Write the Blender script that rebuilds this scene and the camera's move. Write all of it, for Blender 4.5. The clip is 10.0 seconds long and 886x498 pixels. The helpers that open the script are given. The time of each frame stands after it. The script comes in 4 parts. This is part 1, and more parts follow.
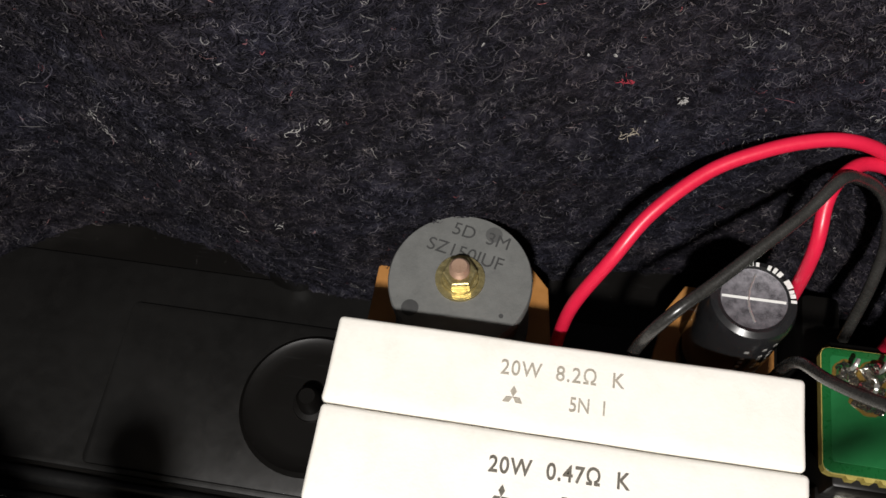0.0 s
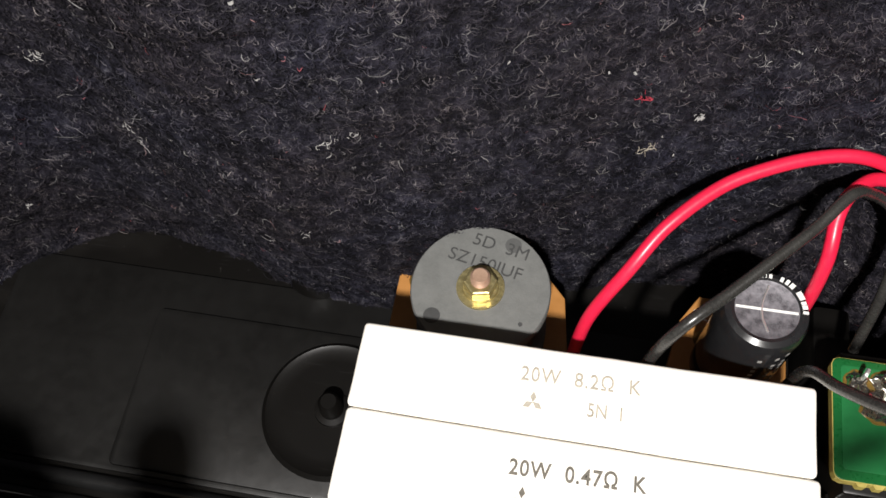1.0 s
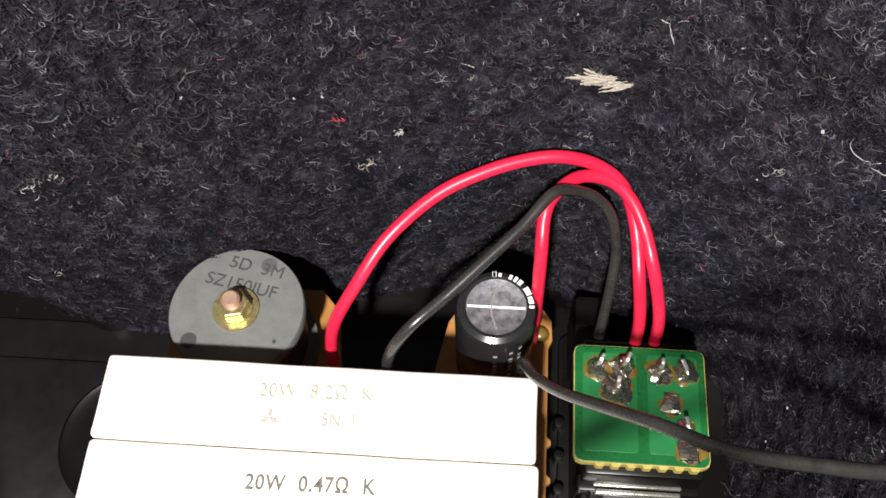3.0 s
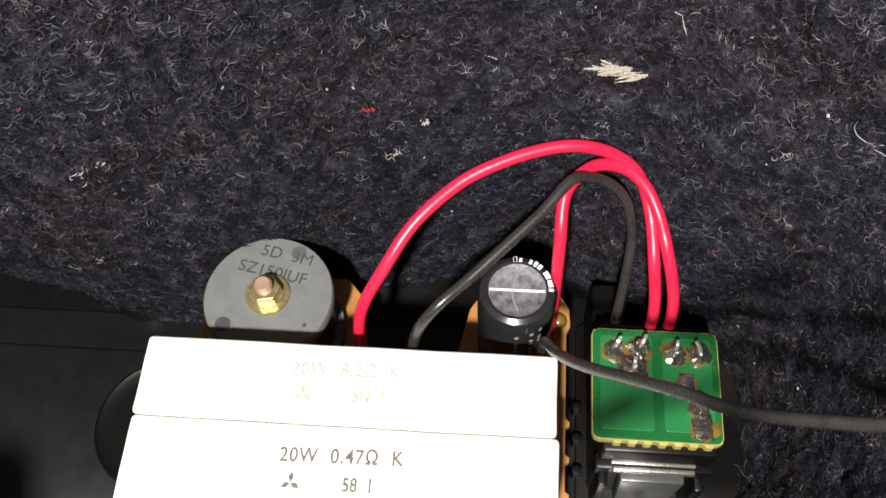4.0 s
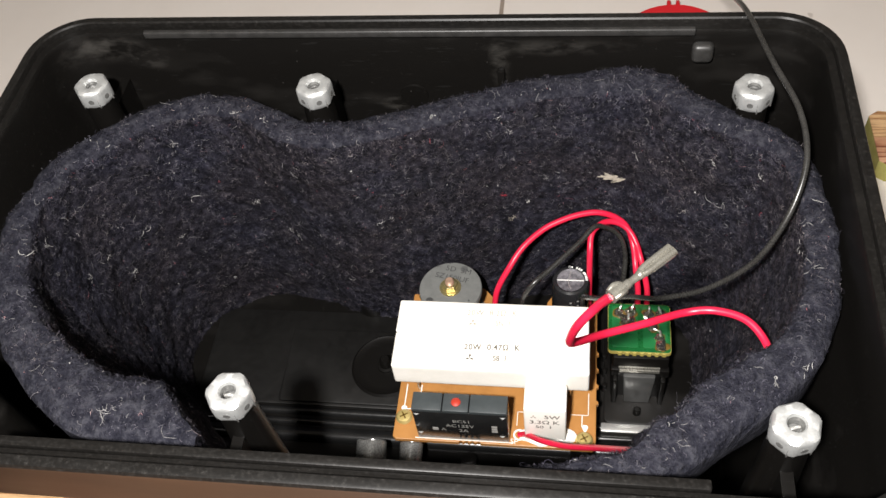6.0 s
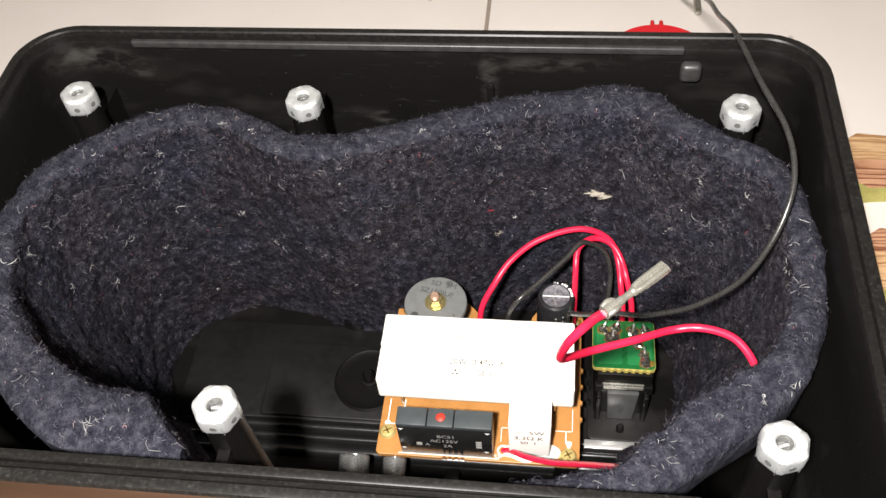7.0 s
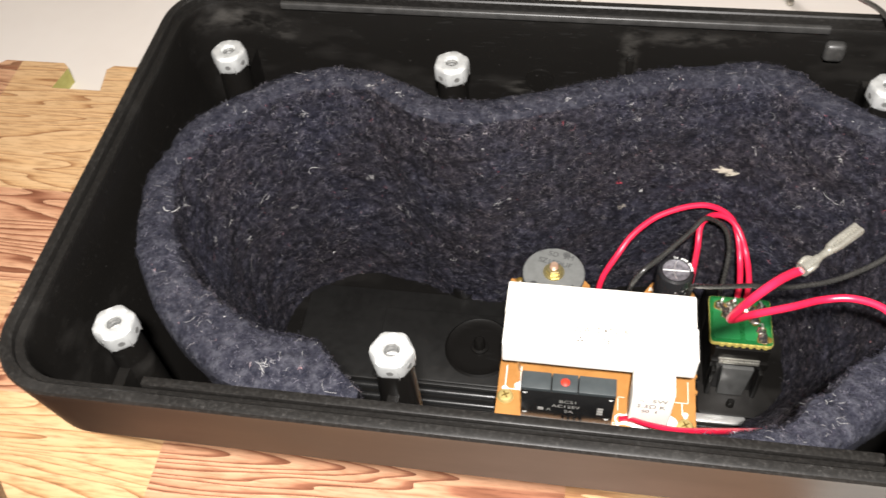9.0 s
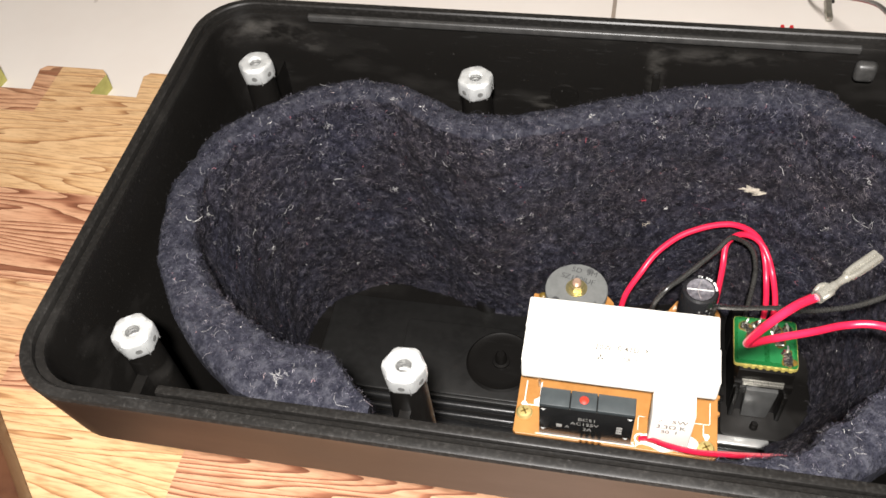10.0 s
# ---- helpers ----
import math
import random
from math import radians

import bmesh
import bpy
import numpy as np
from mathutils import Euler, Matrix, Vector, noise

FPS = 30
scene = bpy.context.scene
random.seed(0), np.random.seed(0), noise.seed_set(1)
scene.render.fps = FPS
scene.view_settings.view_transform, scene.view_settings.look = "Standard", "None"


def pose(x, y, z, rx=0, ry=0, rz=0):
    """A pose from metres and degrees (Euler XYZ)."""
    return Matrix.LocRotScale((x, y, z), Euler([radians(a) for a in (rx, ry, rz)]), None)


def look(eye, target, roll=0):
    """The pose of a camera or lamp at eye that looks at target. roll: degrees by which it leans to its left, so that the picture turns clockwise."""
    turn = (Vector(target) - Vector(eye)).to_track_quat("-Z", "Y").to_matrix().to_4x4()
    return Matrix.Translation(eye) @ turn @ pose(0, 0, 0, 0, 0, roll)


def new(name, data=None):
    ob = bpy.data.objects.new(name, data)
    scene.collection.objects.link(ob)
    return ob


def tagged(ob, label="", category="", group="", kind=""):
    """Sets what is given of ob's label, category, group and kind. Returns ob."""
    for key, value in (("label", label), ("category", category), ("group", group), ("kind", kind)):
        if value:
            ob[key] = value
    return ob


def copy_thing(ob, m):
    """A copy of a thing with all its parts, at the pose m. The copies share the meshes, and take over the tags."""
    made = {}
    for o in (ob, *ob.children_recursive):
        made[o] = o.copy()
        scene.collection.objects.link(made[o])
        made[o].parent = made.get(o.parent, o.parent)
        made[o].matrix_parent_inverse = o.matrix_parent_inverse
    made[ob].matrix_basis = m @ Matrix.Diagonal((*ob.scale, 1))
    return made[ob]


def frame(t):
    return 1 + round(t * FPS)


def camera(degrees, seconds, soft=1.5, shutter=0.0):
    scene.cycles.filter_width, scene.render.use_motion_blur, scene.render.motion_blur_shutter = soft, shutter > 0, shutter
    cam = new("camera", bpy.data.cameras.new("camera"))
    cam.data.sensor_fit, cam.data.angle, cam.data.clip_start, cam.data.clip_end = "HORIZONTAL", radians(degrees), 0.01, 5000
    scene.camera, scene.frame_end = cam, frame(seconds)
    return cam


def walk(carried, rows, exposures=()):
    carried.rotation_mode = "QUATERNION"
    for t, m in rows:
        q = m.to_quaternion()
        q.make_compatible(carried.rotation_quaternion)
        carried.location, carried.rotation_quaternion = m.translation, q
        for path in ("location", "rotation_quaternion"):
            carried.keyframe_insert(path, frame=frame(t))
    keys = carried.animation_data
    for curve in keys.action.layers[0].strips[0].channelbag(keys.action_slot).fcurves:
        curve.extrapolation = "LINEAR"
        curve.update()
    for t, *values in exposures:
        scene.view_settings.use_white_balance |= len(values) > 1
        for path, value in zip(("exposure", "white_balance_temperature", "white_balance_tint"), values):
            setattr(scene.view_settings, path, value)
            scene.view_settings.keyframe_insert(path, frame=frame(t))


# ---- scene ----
cam = camera(51.78, 10.0, shutter=0.5)
PATH = [
    (0, (0.04580, -0.01720, 0.16356), (0.02418, 0.06937, -0.01543), -5.187),
    (0.5, (0.04471, -0.01854, 0.16467), (0.02223, 0.06850, -0.01399), -5.325),
    (1, (0.04421, -0.01960, 0.16720), (0.02066, 0.06895, -0.01058), -5.496),
    (1.2, (0.04577, -0.02003, 0.16811), (0.02075, 0.06902, -0.00921), -6.411),
    (1.5, (0.05845, -0.01855, 0.16769), (0.03087, 0.07013, -0.00944), -9.190),
    (2, (0.07717, -0.01670, 0.16672), (0.06143, 0.07322, -0.01124), -5.666),
    (2.5, (0.07736, -0.01755, 0.16891), (0.06655, 0.07341, -0.00888), -3.333),
    (2.7, (0.07611, -0.01642, 0.17024), (0.06521, 0.07368, -0.00798), -3.219),
    (3.8, (0.07251, -0.02112, 0.17415), (0.06024, 0.07277, -0.00201), -4.243),
    (4, (0.07272, -0.02332, 0.17541), (0.05932, 0.06975, -0.00111), -4.617),
    (4.5, (0.06873, -0.03345, 0.18478), (0.05521, 0.06151, 0.00928), -5.160),
    (4.7, (0.06397, -0.04439, 0.19632), (0.04918, 0.05297, 0.02224), -5.489),
    (5, (0.05486, -0.06881, 0.22777), (0.03910, 0.03355, 0.05667), -5.398),
    (5.2, (0.05903, -0.09632, 0.25886), (0.03587, 0.01276, 0.09283), -7.952),
    (5.3, (0.05600, -0.10800, 0.26500), (0.03460, 0.00590, 0.10200), -7.200),
    (5.5, (0.06800, -0.13384, 0.28469), (0.03982, -0.01571, 0.12578), -9.321),
    (6, (0.07704, -0.13717, 0.29656), (0.04784, -0.01876, 0.13805), -9.415),
    (6.2, (0.07568, -0.13631, 0.29536), (0.04858, -0.01666, 0.13742), -8.587),
    (7.5, (0.07318, -0.13800, 0.29699), (0.04923, -0.01636, 0.14005), -6.209),
    (8, (0.07310, -0.13676, 0.29557), (0.04917, -0.01570, 0.13818), -6.235),
    (8.5, (0.06755, -0.13953, 0.29536), (0.04629, -0.01819, 0.13780), -4.925),
    (9, (0.03786, -0.15286, 0.29815), (0.01118, -0.03255, 0.14062), -5.274),
    (9.5, (0.04223, -0.15142, 0.29828), (0.00671, -0.03311, 0.14098), -7.862),
    (10, (0.04315, -0.15016, 0.29905), (0.00798, -0.03007, 0.14303), -7.004),
]
walk(cam, [(t, look(eye, target, roll)) for t, eye, target, roll in PATH],
     exposures=[(0.0, 0.3), (0.5, 0.75), (1.0, 0.9), (1.5, 1.15), (2.5, 1.2), (4.0, 1.3), (4.5, 1.15), (4.8, 0.8), (5.0, 0.2), (5.2, -0.35), (5.5, -0.65), (6.0, 0.92), (6.5, 1.3), (7.5, 1.47), (10.0, 1.50)])

# ---- world, torch and exposure ----
world = bpy.data.worlds.new("room_air")
world.use_nodes = True
scene.world = world
world.node_tree.nodes["Background"].inputs[0].default_value = (1.0, 0.93, 0.85, 1)
world.node_tree.nodes["Background"].inputs[1].default_value = 0.025

torch = bpy.data.lights.new("torch", "POINT")
torch.energy, torch.color, torch.shadow_soft_size = 7.2, (1.0, 0.965, 0.935), 0.009
new("torch", torch).location = (0.045, -0.181, 0.373)

# ---- materials ----
CM = 0.01


class Mat:
    """A node material with a few shortcuts."""

    def __init__(self, name, color, rough=0.5, metal=0.0, spec=0.5):
        self.m = bpy.data.materials.new(name)
        self.m.use_nodes = True
        self.t = self.m.node_tree
        self.b = self.t.nodes["Principled BSDF"]
        self.b.inputs["Base Color"].default_value = (*color, 1)
        self.b.inputs["Roughness"].default_value = rough
        self.b.inputs["Metallic"].default_value = metal
        self.b.inputs["Specular IOR Level"].default_value = spec
        self.coord = self.t.nodes.new("ShaderNodeTexCoord").outputs["Object"]

    def node(self, kind, **values):
        n = self.t.nodes.new(kind)
        for k, v in values.items():
            n.inputs[k.replace("_", " ")].default_value = v
        return n

    def link(self, a, b):
        self.t.links.new(a, b)

    def noise(self, scale, detail=4.0, rough=0.6, stretch=None):
        n = self.node("ShaderNodeTexNoise", Scale=scale, Detail=detail, Roughness=rough)
        src = self.coord
        if stretch:
            mp = self.node("ShaderNodeMapping", Scale=stretch)
            self.link(src, mp.inputs["Vector"])
            src = mp.outputs["Vector"]
        self.link(src, n.inputs["Vector"])
        return n.outputs["Fac"]

    def ramp(self, fac, *stops):
        r = self.t.nodes.new("ShaderNodeValToRGB")
        e = r.color_ramp.elements
        while len(e) < len(stops):
            e.new(0.5)
        for el, (p, c) in zip(e, stops):
            el.position = p
            el.color = (*c, 1) if len(c) == 3 else c
        self.link(fac, r.inputs["Fac"])
        return r.outputs["Color"]

    def mix(self, fac, a, b, mode="MIX"):
        n = self.t.nodes.new("ShaderNodeMix")
        n.data_type, n.blend_type = "RGBA", mode
        for slot, v in ((0, fac), (6, a), (7, b)):
            if isinstance(v, (int, float)):
                n.inputs[slot].default_value = v
            elif isinstance(v, tuple):
                n.inputs[slot].default_value = (*v, 1)
            else:
                self.link(v, n.inputs[slot])
        return n.outputs[2]

    def color(self, out):
        self.link(out, self.b.inputs["Base Color"])
        return self

    def roughness(self, fac, lo, hi):
        mr = self.node("ShaderNodeMapRange", To_Min=lo, To_Max=hi)
        self.link(fac, mr.inputs["Value"])
        self.link(mr.outputs["Result"], self.b.inputs["Roughness"])
        return self

    def bump(self, fac, strength, distance):
        n = self.node("ShaderNodeBump", Strength=strength, Distance=distance)
        self.link(fac, n.inputs["Height"])
        self.link(n.outputs["Normal"], self.b.inputs["Normal"])
        return self


def vary(name, dark, light, scale, rough=(0.4, 0.6), metal=0.0, bump=0.0, bump_scale=None, dist=0.0002, spec=0.5):
    """A material mottled between two colours, with a second finer scale and a fine relief."""
    m = Mat(name, dark, 0.5, metal, spec)
    big, fine = m.noise(scale), m.noise(scale * 7, 3)
    m.color(m.mix(m.ramp(fine, (0.35, (0, 0, 0)), (0.7, (1, 1, 1))),
                  m.ramp(big, (0.3, dark), (0.7, light)),
                  m.ramp(big, (0.3, tuple((a + b) / 2 for a, b in zip(dark, light))), (0.7, light))))
    m.roughness(fine, *rough)
    if bump:
        m.bump(m.noise(bump_scale or scale * 10, 3), bump, dist)
    return m.m


def black_plastic(name, scuff=0.5, smears=(), rim=None):
    m = Mat(name, (0.006, 0.0055, 0.005), 0.35, 0, 0.22)
    smear = m.noise(22, 3, 0.6, (1, 1.6, 2.5))
    specks = m.noise(900, 2, 0.5)
    dust = m.ramp(specks, (0.72, (0, 0, 0)), (0.82, (0.6, 0.6, 0.6)))
    scratch = m.ramp(m.noise(120, 2, 0.5, (1, 14, 8)), (0.66, (0, 0, 0)), (0.72, (1, 1, 1)))
    base = m.mix(m.ramp(smear, (0.57, (0, 0, 0)), (0.74, (scuff, scuff, scuff))), (0.0042, 0.0038, 0.0034), (0.028, 0.026, 0.024))
    base = m.mix(dust, base, (0.045, 0.043, 0.040))
    base = m.mix(m.mix(0.06, (0, 0, 0), scratch), base, (0.06, 0.06, 0.06))
    # pale rubbed marks with ragged borders, where the wall was handled
    for (cx, cy, cz), (rx, ry, rz), strength in smears:
        mp = m.node("ShaderNodeMapping", Location=(-cx / rx, -cy / ry, -cz / rz), Scale=(100 / rx, 100 / ry, 100 / rz))
        m.link(m.coord, mp.inputs["Vector"])
        ln = m.t.nodes.new("ShaderNodeVectorMath")
        ln.operation = "LENGTH"
        m.link(mp.outputs["Vector"], ln.inputs[0])
        near = m.ramp(ln.outputs["Value"], (0.35, (strength, strength, strength)), (1.0, (0, 0, 0)))
        rag = m.ramp(m.noise(170, 4, 0.65, (0.7, 1, 1.5)), (0.40, (0, 0, 0)), (0.68, (1, 1, 1)))
        base = m.mix(m.mix(1.0, near, rag, "MULTIPLY"), base, (0.050, 0.047, 0.043))
    # dust and rubbed grain on the rim
    if rim:
        sep = m.t.nodes.new("ShaderNodeSeparateXYZ")
        m.link(m.coord, sep.inputs["Vector"])
        mr = m.node("ShaderNodeMapRange", From_Min=rim[0] * 0.01, From_Max=rim[1] * 0.01, To_Min=0.0, To_Max=1.0)
        m.link(sep.outputs["Z"], mr.inputs["Value"])
        grain = m.ramp(m.noise(1100, 4, 0.7), (0.46, (0.08, 0.08, 0.08)), (0.62, (0.3, 0.3, 0.3)), (0.76, (1, 1, 1)))
        base = m.mix(m.mix(1.0, grain, mr.outputs["Result"], "MULTIPLY"), base, (0.034, 0.032, 0.030))
    m.color(base)
    m.roughness(smear, 0.26, 0.46)
    m.bump(m.noise(1500, 2), 0.06, 0.0001)
    return m.m


M_BLACK = black_plastic("black_abs_plastic")
M_SHELL = black_plastic("black_abs_shell", 0.28, [((2.45, 3.6, 11.2), (0.4, 1.2, 1.1), 0.45), ((4.2, 3.6, 11.75), (2.4, 1.2, 0.35), 0.4),
                                                 ((-9.9, 3.6, 11.8), (1.7, 1.6, 0.6), 0.6), ((-8.6, 3.6, 11.4), (0.7, 1.2, 0.5), 0.6), ((-0.8, 3.6, 9.6), (0.7, 1.2, 0.3), 0.8)], (12.2, 12.5))
# Paler than the shell: light on back tongue and stop block, coloured in.
M_TONGUE = vary("rubbed_lit_black_plastic", (0.012, 0.0117, 0.011), (0.032, 0.031, 0.030), 300, (0.35, 0.5))
# Base colour a touch greyer than the black plastic, for the panels' sheen.
M_PANEL = vary("satin_black_panel_sheen", (0.0042, 0.0040, 0.0037), (0.0085, 0.0082, 0.0077), 45, (0.28, 0.42), bump=0.08, bump_scale=1200, dist=0.0001)
# Dark colour for the shade inside the nut slits.
M_SLIT = vary("slit_shade", (0.015, 0.015, 0.015), (0.10, 0.098, 0.095), 260, (0.4, 0.6))
M_GLOSS = vary("glossy_black_plastic", (0.005, 0.005, 0.005), (0.010, 0.010, 0.010), 120, (0.18, 0.30), spec=0.6)
M_JACK = black_plastic("black_jack_plastic", 0.2)
# Lighter than the jack: the tongue's reflection is part of this grey.
M_PLATE = vary("grey_plastic_with_reflection", (0.040, 0.040, 0.039), (0.062, 0.062, 0.060), 300, (0.25, 0.38))


def felt_material(name, gain, scale=390):
    m = Mat(name, (0.012, 0.012, 0.017), 0.95, 0, 0.1)
    clump = m.noise(scale, 5, 0.72)
    patch = m.noise(34, 3, 0.6)
    fine = m.noise(2300, 3, 0.7)
    g = gain
    col = m.ramp(clump, (0.34, (0.0022 * g, 0.0020 * g, 0.0030 * g)), (0.48, (0.0085 * g, 0.0082 * g, 0.0125 * g)), (0.60, (0.026 * g, 0.025 * g, 0.034 * g)), (0.72, (0.062 * g, 0.059 * g, 0.066 * g)))
    blue = m.ramp(patch, (0.38, (0.93, 0.95, 1.07)), (0.50, (1.0, 0.98, 1.01)), (0.62, (1.08, 1.0, 0.97)))
    col = m.mix(1.0, col, blue, "MULTIPLY")
    col = m.mix(m.ramp(fine, (0.62, (0, 0, 0)), (0.76, (0.4, 0.4, 0.4))), col, (0.08 * g, 0.078 * g, 0.086 * g))
    m.color(col)
    m.bump(clump, 1.0, 0.0016)
    return m.m


def edge_material():
    """The cut edge of the felt: shorter, paler and more even than its face, with head-on light coloured in."""
    m = Mat("lit_felt_cut_edge", (0.03, 0.031, 0.038), 0.95, 0, 0.1)
    clump, fine = m.noise(320, 4, 0.7), m.noise(1300, 3, 0.7)
    col = m.ramp(clump, (0.32, (0.0050, 0.0053, 0.0092)), (0.50, (0.0158, 0.0160, 0.0225)), (0.70, (0.042, 0.0420, 0.051)))
    m.color(m.mix(m.ramp(fine, (0.5, (0, 0, 0)), (0.75, (0.35, 0.35, 0.35))), col, (0.065, 0.064, 0.075)))
    m.bump(clump, 1.0, 0.0016)
    return m.m


def fibre_material(name, g):
    m = Mat(name, (0.04, 0.04, 0.05), 0.8, 0, 0.2)
    geo = m.t.nodes.new("ShaderNodeNewGeometry")
    stops = ((0.0, (0.005, 0.0046, 0.0065)), (0.35, (0.0132, 0.0124, 0.0183)), (0.62, (0.0262, 0.0250, 0.0318)), (0.84, (0.0475, 0.0450, 0.0490)),
             (0.955, (0.066, 0.064, 0.068)), (0.988, (0.088, 0.085, 0.086)), (0.998, (0.15, 0.145, 0.14)), (0.9992, (0.16, 0.03, 0.035)))
    col = m.ramp(geo.outputs["Random Per Island"], *[(p, tuple(v * g for v in c)) for p, c in stops])
    warm = m.ramp(m.noise(34, 3, 0.6), (0.38, (0.93, 0.95, 1.07)), (0.50, (1.0, 0.98, 1.01)), (0.62, (1.08, 1.0, 0.97)))
    tuft = m.ramp(m.noise(400, 4, 0.65), (0.38, (0.26, 0.26, 0.30)), (0.50, (0.95, 0.95, 1.0)), (0.64, (1.95, 1.9, 1.86)))
    col = m.mix(1.0, col, warm, "MULTIPLY")
    m.color(m.mix(1.0, col, tuft, "MULTIPLY"))
    return m.m


M_FELT, M_FELT_EDGE, M_FIBRE = felt_material("dark_felt", 1.0), edge_material(), fibre_material("felt_fibres", 1.0)
# Gain above 1 colours the light on the cut edge into its fibres.
M_EDGE_FIBRE = fibre_material("lit_felt_edge_fibres", 1.25)
M_LINT = vary("pale_lint", (0.15, 0.147, 0.144), (0.36, 0.35, 0.34), 900, (0.8, 0.95))
M_LINT_BEIGE = vary("beige_fluff", (0.20, 0.175, 0.14), (0.38, 0.34, 0.28), 1200, (0.8, 0.95), bump=0.8, bump_scale=1500, dist=0.0005)
M_LINT_RED = vary("red_lint", (0.22, 0.015, 0.03), (0.35, 0.03, 0.05), 900, (0.8, 0.95))
M_CERAMIC = vary("white_ceramic", (0.78, 0.75, 0.68), (0.86, 0.83, 0.77), 160, (0.55, 0.75), bump=0.35, bump_scale=2400, dist=0.0001)
M_INK = vary("grey_ink", (0.24, 0.215, 0.17), (0.42, 0.385, 0.32), 1500, (0.6, 0.8))
M_INK_DARK = vary("dark_ink", (0.065, 0.058, 0.046), (0.15, 0.135, 0.11), 1500, (0.6, 0.8))
M_INK_PALE = vary("pale_grey_ink", (0.20, 0.19, 0.175), (0.34, 0.33, 0.31), 1300, (0.6, 0.8))
M_WHITE = vary("white_ink_and_glints", (0.62, 0.62, 0.60), (0.75, 0.75, 0.72), 900, (0.6, 0.8))
M_PHENOLIC = vary("brown_phenolic_board", (0.29, 0.128, 0.032), (0.39, 0.18, 0.050), 90, (0.35, 0.5), bump=0.15, bump_scale=2000)
M_ZINC = vary("zinc_plated_steel", (0.58, 0.59, 0.58), (0.74, 0.75, 0.74), 260, (0.38, 0.58), metal=0.75, bump=0.25, bump_scale=1300)
M_DARKHOLE = vary("threaded_bore", (0.10, 0.10, 0.10), (0.24, 0.24, 0.23), 1500, (0.4, 0.6), metal=0.6)
M_STANDOFF = vary("dull_grey_metal", (0.14, 0.14, 0.135), (0.26, 0.26, 0.25), 300, (0.2, 0.35), metal=0.45)
M_BRASS = vary("yellow_passivated_steel", (0.34, 0.27, 0.11), (0.60, 0.52, 0.27), 500, (0.30, 0.46), metal=0.88, bump=0.4, bump_scale=1100, dist=0.0003)
M_SCREW = vary("bright_yellow_passivated_steel", (0.46, 0.34, 0.10), (0.70, 0.56, 0.24), 420, (0.25, 0.4), metal=0.55, bump=0.4, bump_scale=1100, dist=0.0003)
M_COPPER = vary("copper_coloured_bolt", (0.55, 0.33, 0.22), (0.75, 0.50, 0.36), 500, (0.32, 0.45), metal=0.7)
M_SOLDER = vary("solder", (0.34, 0.32, 0.28), (0.80, 0.77, 0.68), 420, (0.08, 0.22), metal=0.97, bump=0.7, bump_scale=380, dist=0.0009)
M_FLUX = vary("brown_flux", (0.075, 0.042, 0.008), (0.16, 0.10, 0.02), 500, (0.2, 0.4))
M_FERRITE = vary("grey_ferrite", (0.092, 0.094, 0.090), (0.130, 0.132, 0.126), 380, (0.6, 0.8), bump=0.4, bump_scale=3000, dist=0.0001)
M_FERRITE_DARK = vary("dark_mould_mark", (0.028, 0.029, 0.028), (0.042, 0.042, 0.042), 800, (0.6, 0.7))
M_FERRITE_MID = vary("grey_mould_mark", (0.055, 0.056, 0.054), (0.075, 0.076, 0.074), 800, (0.6, 0.7))
M_WINDING = vary("dark_winding", (0.02, 0.014, 0.01), (0.05, 0.03, 0.02), 500, (0.4, 0.6))
M_RED = vary("red_pvc", (0.58, 0.010, 0.040), (0.66, 0.016, 0.055), 150, (0.30, 0.42), bump=0.1, bump_scale=900)
M_WIREBLACK = vary("black_pvc", (0.015, 0.0145, 0.0135), (0.030, 0.029, 0.027), 300, (0.20, 0.34), bump=0.1, bump_scale=900)
M_GREEN = vary("green_solder_mask", (0.004, 0.072, 0.016), (0.008, 0.100, 0.024), 160, (0.22, 0.35))
M_POUR = vary("green_lacquered_copper", (0.009, 0.105, 0.028), (0.016, 0.145, 0.044), 140, (0.24, 0.36), bump=0.15, bump_scale=500)
M_FR4 = vary("yellow_board_edge", (0.26, 0.21, 0.04), (0.42, 0.34, 0.09), 600, (0.5, 0.7))
M_SLEEVE = vary("black_capacitor_sleeve", (0.010, 0.010, 0.011), (0.018, 0.018, 0.019), 200, (0.16, 0.26))
M_ALU = vary("scratched_aluminium", (0.022, 0.020, 0.024), (0.24, 0.23, 0.25), 700, (0.45, 0.65), metal=0.35, bump=0.3, bump_scale=1500)
M_STEEL = vary("bright_steel", (0.66, 0.66, 0.64), (0.82, 0.81, 0.78), 400, (0.25, 0.42), metal=0.8)
M_RELAY = vary("black_glossy_case", (0.008, 0.008, 0.008), (0.014, 0.014, 0.014), 150, (0.15, 0.25))
M_RELAYTOP = vary("slate_grey_case_top", (0.030, 0.036, 0.038), (0.042, 0.050, 0.052), 250, (0.4, 0.55))
M_BUTTON = vary("red_plastic_button", (0.30, 0.018, 0.008), (0.42, 0.028, 0.010), 300, (0.5, 0.6))
M_GLUE = vary("white_silicone", (0.70, 0.68, 0.64), (0.82, 0.80, 0.76), 300, (0.4, 0.6), bump=0.4, bump_scale=500, dist=0.0003)
M_TIN = vary("tarnished_tin", (0.33, 0.315, 0.27), (0.48, 0.465, 0.41), 420, (0.2, 0.36), metal=0.8, bump=0.3, bump_scale=900)
M_REDLID = vary("red_plastic_lid", (0.62, 0.012, 0.018), (0.70, 0.02, 0.028), 60, (0.3, 0.45))
M_FOAM = vary("yellow_green_foam", (0.30, 0.27, 0.07), (0.42, 0.38, 0.12), 200, (0.7, 0.9), bump=0.4, bump_scale=900)


